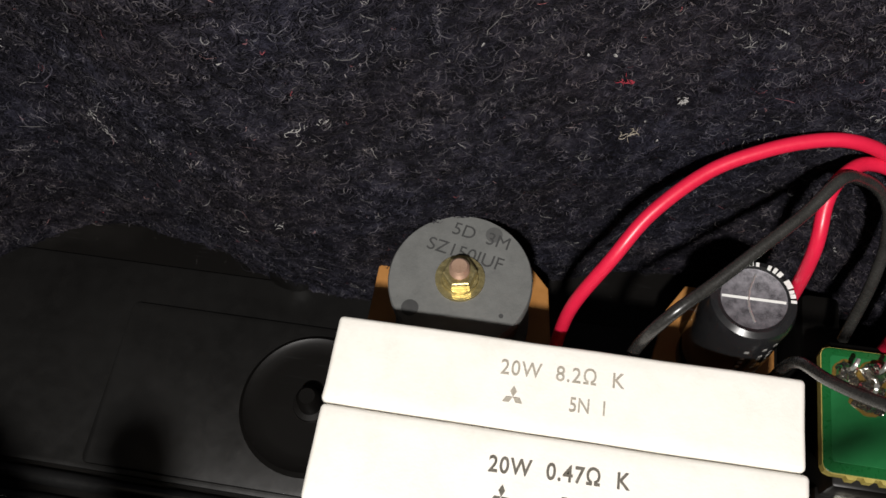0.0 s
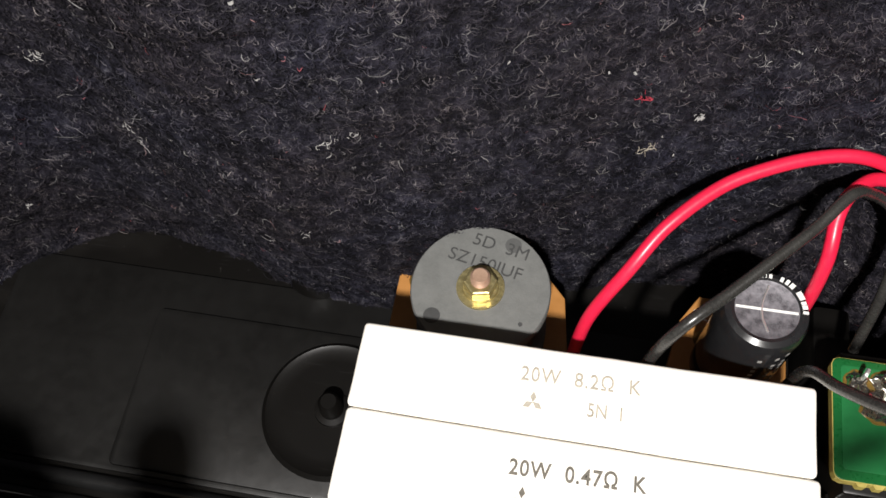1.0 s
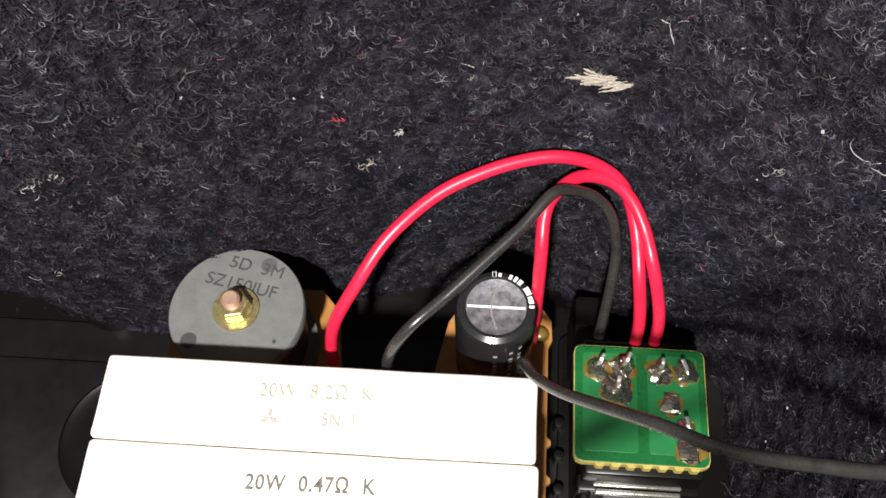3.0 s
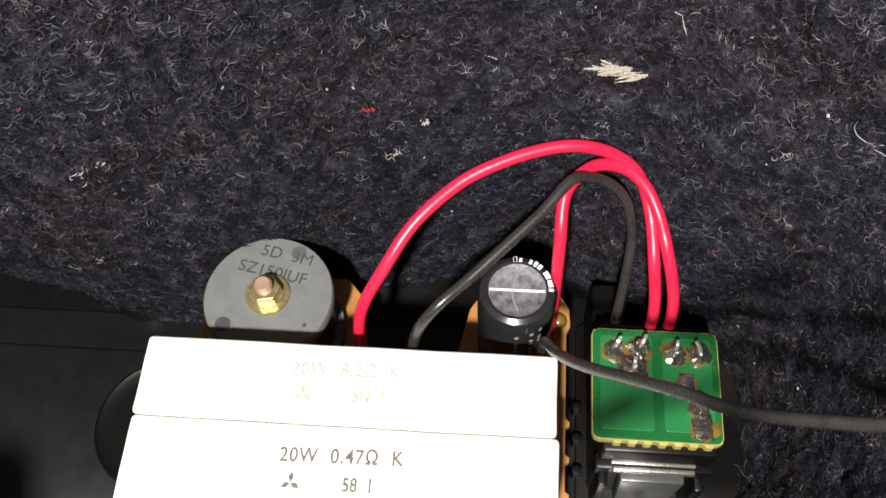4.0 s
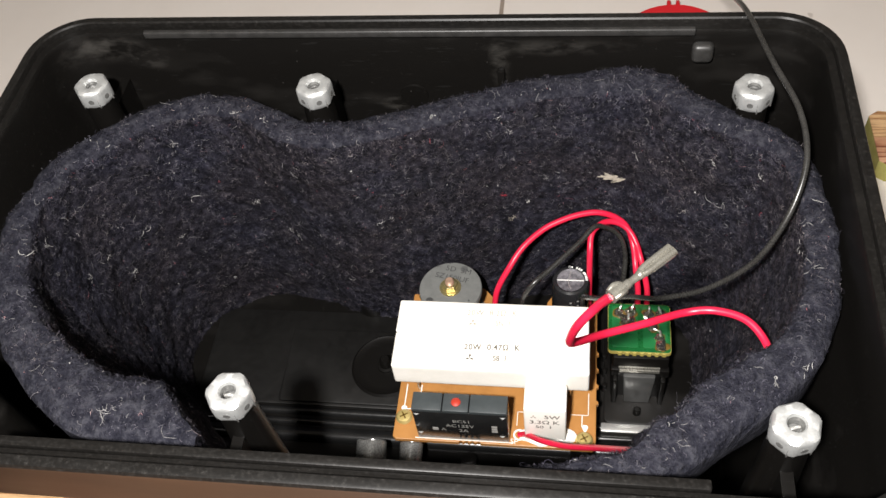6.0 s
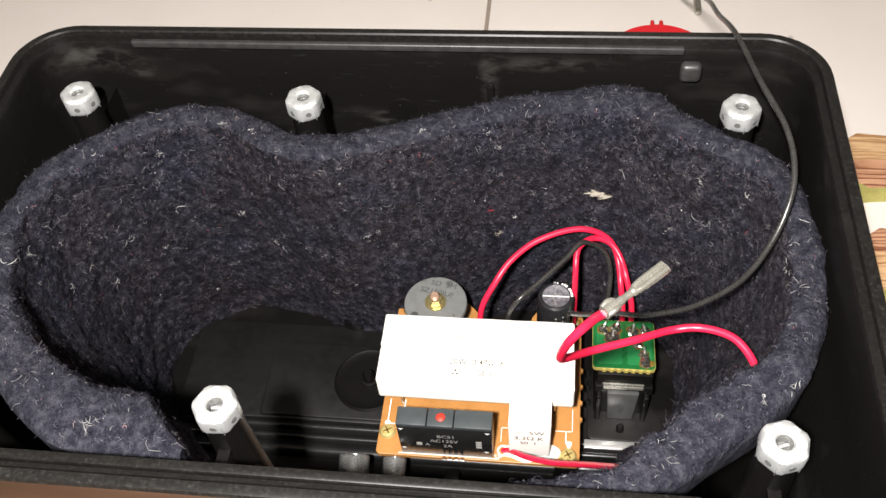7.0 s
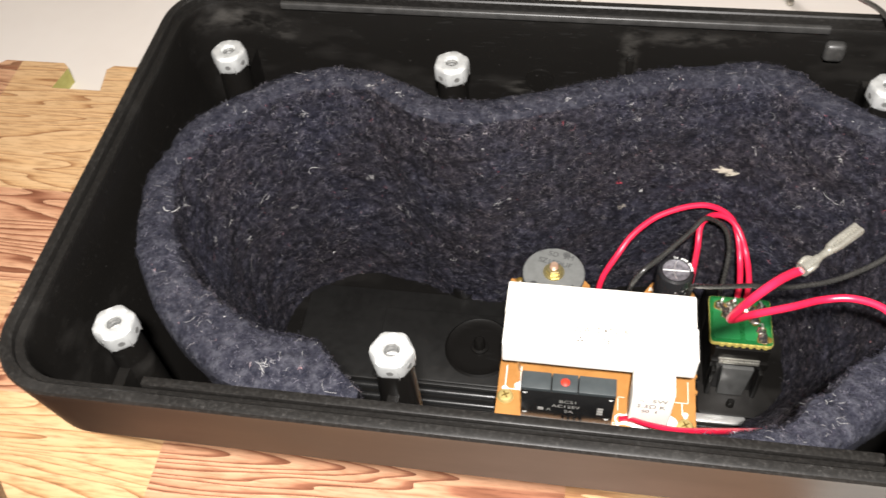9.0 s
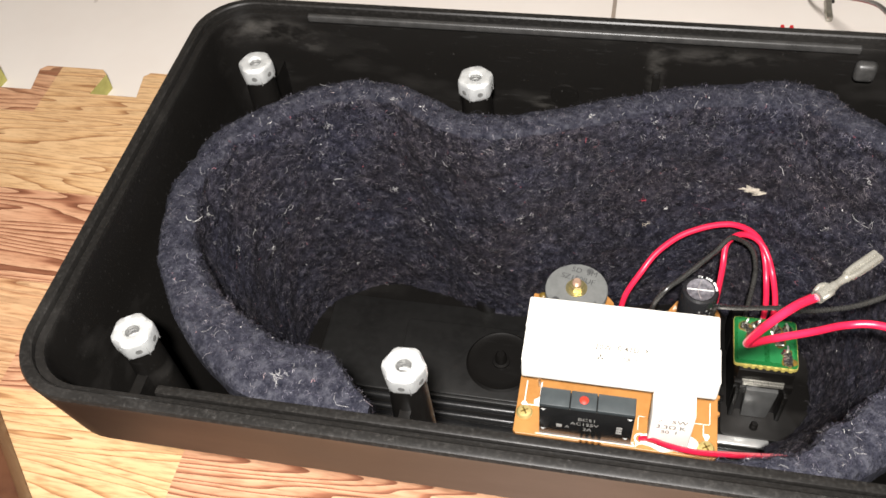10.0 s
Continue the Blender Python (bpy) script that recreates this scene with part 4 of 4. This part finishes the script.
letters("5W", 0.32, pose(6.82, -0.925, 3.96, 90, 0, 0), M_INK_DARK, small_body, bold=0.004)
letters("3.3\u03a9 K", 0.32, pose(6.36, -0.925, 3.60, 90, 0, 0), M_INK_DARK, small_body, bold=0.004)
letters("50  1", 0.26, pose(6.55, -0.925, 3.30, 90, 0, 0), M_INK_DARK, small_body, bold=0.004)
glue = thing("silicone_glue", (6.9, -1.0, ZB), "white silicone glue smeared round the resistor foot", "glue")
bm = bmesh.new()
bmesh.ops.create_icosphere(bm, subdivisions=4, radius=1.0)
for v in bm.verts:
    q = v.co.copy()
    v.co = Vector((6.9 + q.x * 0.92, -0.72 + q.y * 0.34, ZB + 0.02 + max(q.z, -0.1) * 0.26)) + q * noise.noise(q * 2.2) * 0.10
part("smear", bm, M_GLUE, glue)
bead = thing("silicone_glue", (2.85, 0.35, ZB), "small bead of white silicone glue on the board", "glue")
bm = bmesh.new()
bmesh.ops.create_icosphere(bm, subdivisions=3, radius=1.0)
for v in bm.verts:
    q = v.co.copy()
    v.co = Vector((2.75 + q.x * 0.34, 0.12 + q.y * 0.18, ZB + 0.02 + max(q.z, -0.1) * 0.2)) + q * noise.noise(q * 2.2) * 0.06
part("smear", bm, M_GLUE, bead)

# ---- breaker ----
brk = thing("circuit_breaker", (4.25, -0.8, ZB), "black plastic circuit breaker with a red button", "breaker")
brk_case = part("case", box(2.72, 5.70, -1.02, -0.42, ZB + 0.02, 4.18, 0.04), M_RELAY, brk)
for xa, xb in ((2.72, 3.66), (3.69, 4.50), (4.53, 5.70)):
    part("top_cover", box(xa, xb, -1.03, -0.41, 4.16, 4.34, 0.03), M_RELAYTOP, brk_case, "slate grey top cover")
part("reset_button", spin([(0.0, 4.3), (0.15, 4.3), (0.15, 4.36), (0.11, 4.39), (0.0, 4.40)], 4.1, -0.72, 20), M_BUTTON, brk_case, "red button")
fr = -1.025
letters("BC51", 0.26, pose(3.95, fr, 3.55, 90, 0, 0), M_INK_PALE, brk_case)
letters("AC125V", 0.26, pose(3.72, fr, 3.24, 90, 0, 0), M_INK_PALE, brk_case)
letters("2A", 0.26, pose(4.12, fr, 2.93, 90, 0, 0), M_INK_PALE, brk_case)
letters("A", 0.24, pose(3.55, fr, 2.98, 90, 0, 0), M_INK_PALE, brk_case)
bm = bmesh.new()
for k in range(3):
    box(5.18, 5.36, fr - 0.006, fr + 0.01, 3.0 + k * 0.16, 3.1 + k * 0.16, bm=bm)
box(3.28, 3.46, fr - 0.006, fr + 0.01, 2.98, 3.14, bm=bm)
part("unreadable_print", bm, M_INK_PALE, brk_case, smooth=False)
# Corner triangles, white in place of the reflection on them.
for cx, cz in ((2.85, 4.0), (5.56, 4.0), (2.85, 2.72), (5.5, 2.72)):
    bm = bmesh.new()
    bm.faces.new([bm.verts.new((cx + a, fr - 0.003, cz + b)) for a, b in ((-0.09, 0.06), (0.09, 0.06), (0, -0.06))])
    part("corner_triangle", bm, M_WHITE, brk_case, smooth=False)

# ---- ferrite inductor ----
FX, FY = 3.42, 3.80
ind = thing("inductor", (FX, FY, ZB), "grey ferrite bobbin inductor bolted to the board", "inductor")
flange = part("upper_flange", spin([(0.0, 3.78), (1.05, 3.78), (1.08, 3.80), (1.08, 3.97), (1.06, 4.0), (0.0, 4.0)], FX, FY, 64), M_FERRITE, ind)
part("winding", spin([(0.0, 2.6), (0.92, 2.6), (0.95, 2.8), (0.95, 3.6), (0.92, 3.78), (0.0, 3.78)], FX, FY, 40), M_WINDING, ind, "dark wire winding")
part("lower_flange", spin([(0.0, ZB), (1.08, ZB), (1.08, 2.6), (0.0, 2.6)], FX, FY, 48), M_FERRITE, ind)
part("mould_mark", spin([(0.0, 4.0), (0.13, 4.0), (0.13, 4.006), (0.0, 4.006)], FX - 0.66, FY - 0.56, 18), M_FERRITE_DARK, flange)
part("mould_mark", spin([(0.0, 4.0), (0.13, 4.0), (0.13, 4.005), (0.0, 4.005)], FX + 0.40, FY + 0.80, 18), M_FERRITE_MID, flange)
part("mould_mark", spin([(0.0, 4.0), (0.035, 4.0), (0.035, 4.006), (0.0, 4.006)], FX + 0.68, FY - 0.50, 12), M_FERRITE_DARK, flange)
letters("5D  3M", 0.30, lay(FX - 0.26, FY + 0.74, 4.006, -11), M_FERRITE_DARK, flange)
letters("SZ150JUF", 0.30, lay(FX - 0.60, FY + 0.44, 4.006, -11), M_FERRITE_DARK, flange)
part("washer", spin([(0.0, 4.0), (0.37, 4.0), (0.37, 4.05), (0.0, 4.05)], FX, FY, 32), M_BRASS, ind, "yellow plated washer")
part("washer", spin([(0.0, 4.05), (0.28, 4.05), (0.27, 4.09), (0.0, 4.09)], FX, FY, 32), M_BRASS, ind, "yellow plated washer")
hexn = [(FX + 0.26 * math.cos(math.pi / 3 * k + 0.2), FY + 0.26 * math.sin(math.pi / 3 * k + 0.2)) for k in range(6)]
part("bolt_nut", prism(hexn, 4.09, 4.28, 0.03), M_BRASS, ind, "yellow plated hexagonal nut", smooth=False)
prof = [(0.0, 4.2)] + [(0.13 if k % 2 else 0.15, 4.26 + 0.02 * k) for k in range(9)] + [(0.115, 4.46), (0.0, 4.455)]
part("bolt", spin(prof, FX, FY, 20), M_COPPER, ind, "copper-coloured threaded bolt")

# ---- electrolytic capacitor ----
CX, CY = 7.5, 3.75
cap = thing("capacitor", (CX, CY, ZB), "black sleeved electrolytic capacitor with a scored metal top", "capacitor")
sleeve = part("sleeve", spin([(0.0, ZB), (0.60, ZB), (0.62, ZB + 0.1), (0.62, 2.75), (0.58, 2.82), (0.62, 2.9), (0.62, 4.62), (0.58, 4.74), (0.50, 4.78), (0.45, 4.765)], CX, CY, 48), M_SLEEVE, cap)
metal_top = part("metal_top", spin([(0.0, 4.745), (0.44, 4.745), (0.462, 4.76)], CX, CY, 40), M_ALU, cap, "scored aluminium top")
# White stands in for the glint along the straight score line.
bm = box(CX - 0.43, CX + 0.43, CY - 0.018, CY + 0.018, 4.74, 4.756)
part("score_line", bm, M_WHITE, metal_top, smooth=False)
bm = tube([(CX + 0.02, CY + 0.38, 4.745), (CX - 0.06, CY + 0.1, 4.745), (CX - 0.06, CY - 0.12, 4.745), (CX + 0.02, CY - 0.34, 4.745)], 0.016, 5, 6)
part("score_line", bm, M_STEEL, metal_top)
bm = bmesh.new()
rng = random.Random(4)
for a0 in (96, 86, 68, 50, 34, 18, 2):
    for q in range(rng.choice((1, 2, 2))):
        w = rng.uniform(0.020, 0.036)
        own = box(0.485, 0.485 + rng.uniform(0.06, 0.088), -w, w, 4.772, 4.782)
        for v in own.verts:
            v.co = pose(CX, CY, 0, 0, 0, a0 + q * 9) @ v.co
        join(bm, own)
part("unreadable_print", bm, M_WHITE, sleeve, smooth=False)
bm = bmesh.new()
for row, (ang, zt, zb) in enumerate(((-52, 4.45, 3.2), (-66, 4.40, 3.4), (-88, 4.35, 3.6))):
    z = zt
    k = 0
    while z > zb:
        hgt = (0.10, 0.07, 0.12)[k % 3]
        own = box(0.622, 0.626, -0.03, 0.03, z - hgt * 0.7, z)
        for v in own.verts:
            v.co = pose(CX, CY, 0, 0, 0, ang) @ v.co
        join(bm, own)
        z -= hgt + (0.05 if k % 4 else 0.16)
        k += 1
part("unreadable_print", bm, M_INK_PALE, sleeve, smooth=False)

# ---- input jack and its green board ----
jack = thing("input_jack", (9.8, 2.6, 0.78), "black plastic input jack with a metal spring clip", "jack")
part("housing", box(8.95, 10.75, 1.72, 3.9, 0.76, 3.34, 0.06), M_JACK, jack)
part("collar", box(8.9, 10.8, 1.60, 1.86, 2.35, 2.75, 0.05), M_JACK, jack)
part("spring_clip", box(9.15, 10.5, 1.67, 1.73, 2.68, 2.82, 0.02), M_TIN, jack, "bright steel spring clip")
part("spring_clip", box(9.17, 10.48, 1.55, 1.63, 2.68, 2.84, 0.03), M_TIN, jack, "bright steel spring clip")
bm = box(9.32, 10.36, 1.46, 1.72, 0.8, 2.55, 0.04)
for v in bm.verts:
    v.co.x = 9.84 + (v.co.x - 9.84) * (1.0 - (2.55 - v.co.z) * 0.10)
part("tongue_plate", bm, M_PLATE, jack, "grey plastic tongue, lightened for its reflection")
for s in (-1, 1):
    part("side_rail", box(9.84 + s * 0.78 - 0.08, 9.84 + s * 0.78 + 0.08, 1.40, 1.74, 0.8, 2.4, 0.04), M_JACK, jack)
part("pin", spin([(0.0, 0.78), (0.14, 0.78), (0.12, 1.02), (0.09, 1.06), (0.0, 1.06)], 9.86, 1.08, 18), M_JACK, jack)
part("rear_block", box(8.9, 9.55, 4.0, 5.2, 0.76, 2.2, 0.12), M_JACK, jack)
for k in range(3):
    part("side_stud", spin([(0.0, 0.6), (0.10, 0.6), (0.09, 0.98), (0.0, 1.0)], 8.76, 2.0 + k * 0.6, 12), M_JACK, jack)

gb = thing("terminal_board", (9.8, 2.8, 3.34), "small green circuit board soldered on the jack", "circuit board")
scallop = [(10.80, 3.60), (10.765, 3.685), (10.68, 3.72), (8.89, 3.72), (8.805, 3.685), (8.77, 3.60), (8.77, 1.97), (8.805, 1.885), (8.89, 1.85)]
for k in range(7):
    xk = 9.08 + k * 0.235
    scallop += [(xk, 1.85), (xk + 0.03, 1.80), (xk + 0.13, 1.80), (xk + 0.16, 1.85)]
scallop += [(10.70, 1.85), (10.775, 1.885), (10.80, 1.97)]
gboard = part("board", prism(scallop, 3.36, 3.515), M_FR4, gb, "yellow laminate board edge", smooth=False)
part("solder_mask", prism(rounded(8.782, 10.788, 1.865, 3.708, 0.12, 4), 3.512, 3.53, 0.006), M_GREEN, gboard, "green lacquered face", smooth=False)
for x0, x1 in ((8.90, 9.74), (9.90, 10.68)):
    part("copper_pour", prism(rounded(x0, x1, 2.02, 3.60, 0.06, 4), 3.529, 3.536, 0.004), M_POUR, gboard, "lighter green copper area", smooth=False)


def joint(x, y, r, h, pin, seed, square=False):
    rng = random.Random(seed)
    stain = spin([(0.0, 3.53), (r * 1.14, 3.53), (r * 1.08, 3.542), (0.0, 3.55)], x, y, 20)
    for v in stain.verts:
        v.co.xy += Vector((v.co.x - x, v.co.y - y)) * 0.35 * noise.noise(v.co * 6 + Vector((0, 0, seed)))
    part("flux", stain, M_FLUX, gboard, "brown flux stain")
    bm = bmesh.new()
    if square:
        box(x - r * 0.8, x + r * 0.8, y - r, y + r, 3.53, 3.53 + h, r * 0.35, bm, 2)
    else:
        spin([(0.0, 3.53), (r, 3.53), (r * 0.92, 3.53 + h * 0.16), (r * 0.70, 3.53 + h * 0.40), (r * 0.40, 3.53 + h * 0.78), (r * 0.2, 3.53 + h), (0.0, 3.53 + h)], x, y, 18, bm)
    for v in bm.verts:
        v.co += Vector((noise.noise(v.co * 9 + Vector((seed, 0, 0))), noise.noise(v.co * 9 + Vector((0, seed, 0))), noise.noise(v.co * 7 + Vector((0, 0, seed))) * 0.5)) * r * 0.55
    joint_ob = part("solder_joint", bm, M_SOLDER, gb, "shiny solder joint")
    if pin:
        a = rng.uniform(0, 6)
        part("wire_stub", tube([(x, y, 3.55), (x + 0.03 * math.cos(a), y + 0.03 * math.sin(a), 3.6 + h), (x + 0.10 * math.cos(a), y + 0.12, 3.62 + h)], 0.034, 4, 6), M_STEEL, joint_ob)


for k, (x, y, r, h, pin, sq) in enumerate([(9.13, 3.34, 0.19, 0.2, True, False), (9.52, 3.38, 0.19, 0.22, True, False), (9.42, 3.00, 0.24, 0.2, True, False),
                                           (10.10, 3.33, 0.19, 0.18, True, False), (10.49, 3.33, 0.19, 0.18, True, False),
                                           (10.25, 2.80, 0.18, 0.1, False, True), (10.45, 2.42, 0.17, 0.2, True, False), (10.50, 2.10, 0.20, 0.1, False, True)]):
    joint(x, y, r, h, pin, k + 1, sq)

# ---- wires ----


def wire(points, r, material, label, per=12):
    ob = thing("wire", points[0], label, "wire")
    part("insulation", tube(points, r, per, 14), material, ob)
    return ob


RW = 0.098
wire([(4.93, 3.22, 2.35), (4.95, 3.22, 3.3), (5.08, 3.38, 4.5), (5.5, 3.8, 5.3), (5.93, 4.35, 5.7), (6.58, 4.92, 5.95), (7.26, 5.25, 6.1), (7.89, 5.46, 6.15), (8.40, 5.55, 6.1),
      (8.90, 5.58, 5.85), (9.30, 5.45, 5.5), (9.52, 5.0, 5.1), (9.62, 4.35, 4.7), (9.74, 3.98, 3.9), (9.78, 3.85, 2.9)], RW, M_RED, "red insulated wire looping from the board to the jack")
wire([(8.14, 4.1, 2.35), (8.12, 4.05, 4.2), (8.10, 4.25, 5.4), (8.12, 4.74, 5.85), (8.28, 5.08, 5.9), (8.62, 5.42, 5.8), (9.05, 5.48, 5.65), (9.38, 5.33, 5.45), (9.62, 4.98, 5.2), (9.78, 4.5, 4.95),
      (9.95, 4.15, 4.4), (10.05, 3.98, 3.8), (10.08, 3.85, 2.9)], RW, M_RED, "red insulated wire arching behind the capacitor")
wire([(5.85, 2.95, 2.35), (5.88, 2.8, 3.6), (6.0, 2.82, 4.9), (6.3, 3.05, 5.45), (6.8, 3.5, 5.62), (7.3, 3.97, 5.8), (7.8, 4.45, 5.98), (8.22, 4.93, 6.13), (8.58, 5.14, 5.86),
      (8.92, 5.20, 5.55), (9.16, 5.10, 5.2), (9.28, 4.85, 4.75), (9.28, 4.6, 4.4), (9.25, 4.35, 4.0), (9.2, 4.0, 3.2)], 0.085, M_WIREBLACK, "black insulated wire running from board to jack")
long_wire = wire([(7.95, 2.95, 2.35), (7.92, 2.88, 4.2), (7.90, 2.70, 5.3), (8.05, 2.25, 6.0), (8.35, 1.9, 6.5), (8.75, 1.6, 7.0), (9.25, 1.25, 7.6), (9.8, 0.88, 8.1), (10.4, 0.65, 8.6), (11.12, 0.45, 9.3),
                  (11.98, 0.51, 10.2), (12.51, 0.76, 11.1), (12.95, 1.4, 11.95), (13.16, 2.25, 12.55), (13.03, 3.41, 12.95), (12.5, 5.0, 13.15), (12.12, 7.2, 12.9), (12.03, 9.5, 11.75), (12.1, 12.0, 10.4),
                  (12.35, 17.0, 7.0), (12.7, 24.0, 2.2), (13.2, 30.5, -0.65), (13.3, 33.5, -0.9), (13.89, 34.6, -0.9), (14.69, 33.2, -0.9), (14.59, 28.92, -0.88), (14.59, 27.42, -0.80)], 0.076, M_WIREBLACK, "long black wire looping out over the enclosure rim")
part("metal_terminal", box(14.12, 14.48, 25.90, 27.52, -0.98, -0.62, 0.12), M_TIN, long_wire, "tinned crimp terminal")

lead = wire([(8.38, -3.88, 15.18), (8.13, -3.58, 14.35), (7.75, -3.52, 13.5), (7.59, -3.22, 12.4), (7.72, -2.92, 11.85), (8.37, -2.12, 10.95), (9.44, -1.50, 10.55), (10.32, -0.95, 10.2),
             (11.05, -0.92, 10.32), (11.82, -1.08, 10.2), (12.31, -1.5, 9.85), (12.5, -1.8, 9.2)], RW, M_RED, "red wire ending in a tinned crimp terminal")
axis = (Vector((9.42, -2.93, 15.27)) - Vector((8.38, -3.92, 15.22))).normalized()
start = Vector((8.38, -3.89, 15.19))


def along(d):
    return start + axis * d


across = axis.cross(Vector((0, 0, 1))).normalized()
upward = across.cross(axis).normalized()
crimp = part("crimp", tube([along(-0.05), along(0.06), along(0.20), along(0.27)], 0.14, 4, 14), M_TIN, lead, "tinned crimp ferrule")
for s in (-1, 1):
    part("crimp_wing", tube([along(-0.02) + across * s * 0.10 + upward * 0.05, along(0.12) + across * s * 0.12 + upward * 0.09, along(0.24) + across * s * 0.09 + upward * 0.06], 0.055, 4, 10), M_TIN, crimp)
part("neck", tube([along(0.24), along(0.45), along(0.62), along(0.74)], 0.08, 4, 12, radii=[0.095, 0.075, 0.08, 0.10]), M_TIN, lead)
bm = tube([along(0.64), along(0.82), along(1.1), along(1.45), along(1.58)], 0.075, 6, 16, radii=[0.085, 0.12, 0.135, 0.14, 0.14, 0.13])
for v in bm.verts:
    q = v.co - start
    d = q.dot(upward)
    v.co = v.co + upward * (-d * 0.45) + across * q.dot(across) * 0.02
receptacle = part("receptacle", bm, M_TIN, lead, "flat tinned receptacle")
for s in (-1, 1):
    bm = tube([along(0.74) + across * s * 0.05 + upward * 0.03, along(0.9) + across * s * 0.068 + upward * 0.05, along(1.2) + across * s * 0.072 + upward * 0.055, along(1.55) + across * s * 0.072 + upward * 0.055], 0.062, 5, 14)
    part("rolled_side", bm, M_TIN, receptacle, "rolled side of the receptacle")

wire([(6.0, -0.72, 2.32), (6.25, -0.85, 2.62), (6.8, -1.45, 3.5), (7.55, -1.95, 4.3), (8.3, -2.55, 5.6), (8.85, -3.3, 7.2), (9.2, -4.0, 8.6), (9.3, -4.7, 9.4)],
     RW * 0.92, M_RED, "red wire from the board tucked into the felt")

# ---- things on the floor behind ----
lid = thing("plastic_lid", (12.1, 21.6, -1.0), "round red plastic lid lying on the tiles", "lid")
disc = part("disc", spin([(0.0, -0.99), (2.5, -0.99), (2.62, -0.9), (2.62, -0.3), (2.5, -0.2), (0.0, -0.2)], 12.1, 21.7, 64), M_REDLID, lid)
for s in (-1, 1):
    part("prong", box(12.1 + s * 0.22 - 0.09, 12.1 + s * 0.22 + 0.09, 24.2, 24.75, -0.8, -0.35, 0.04), M_REDLID, disc)
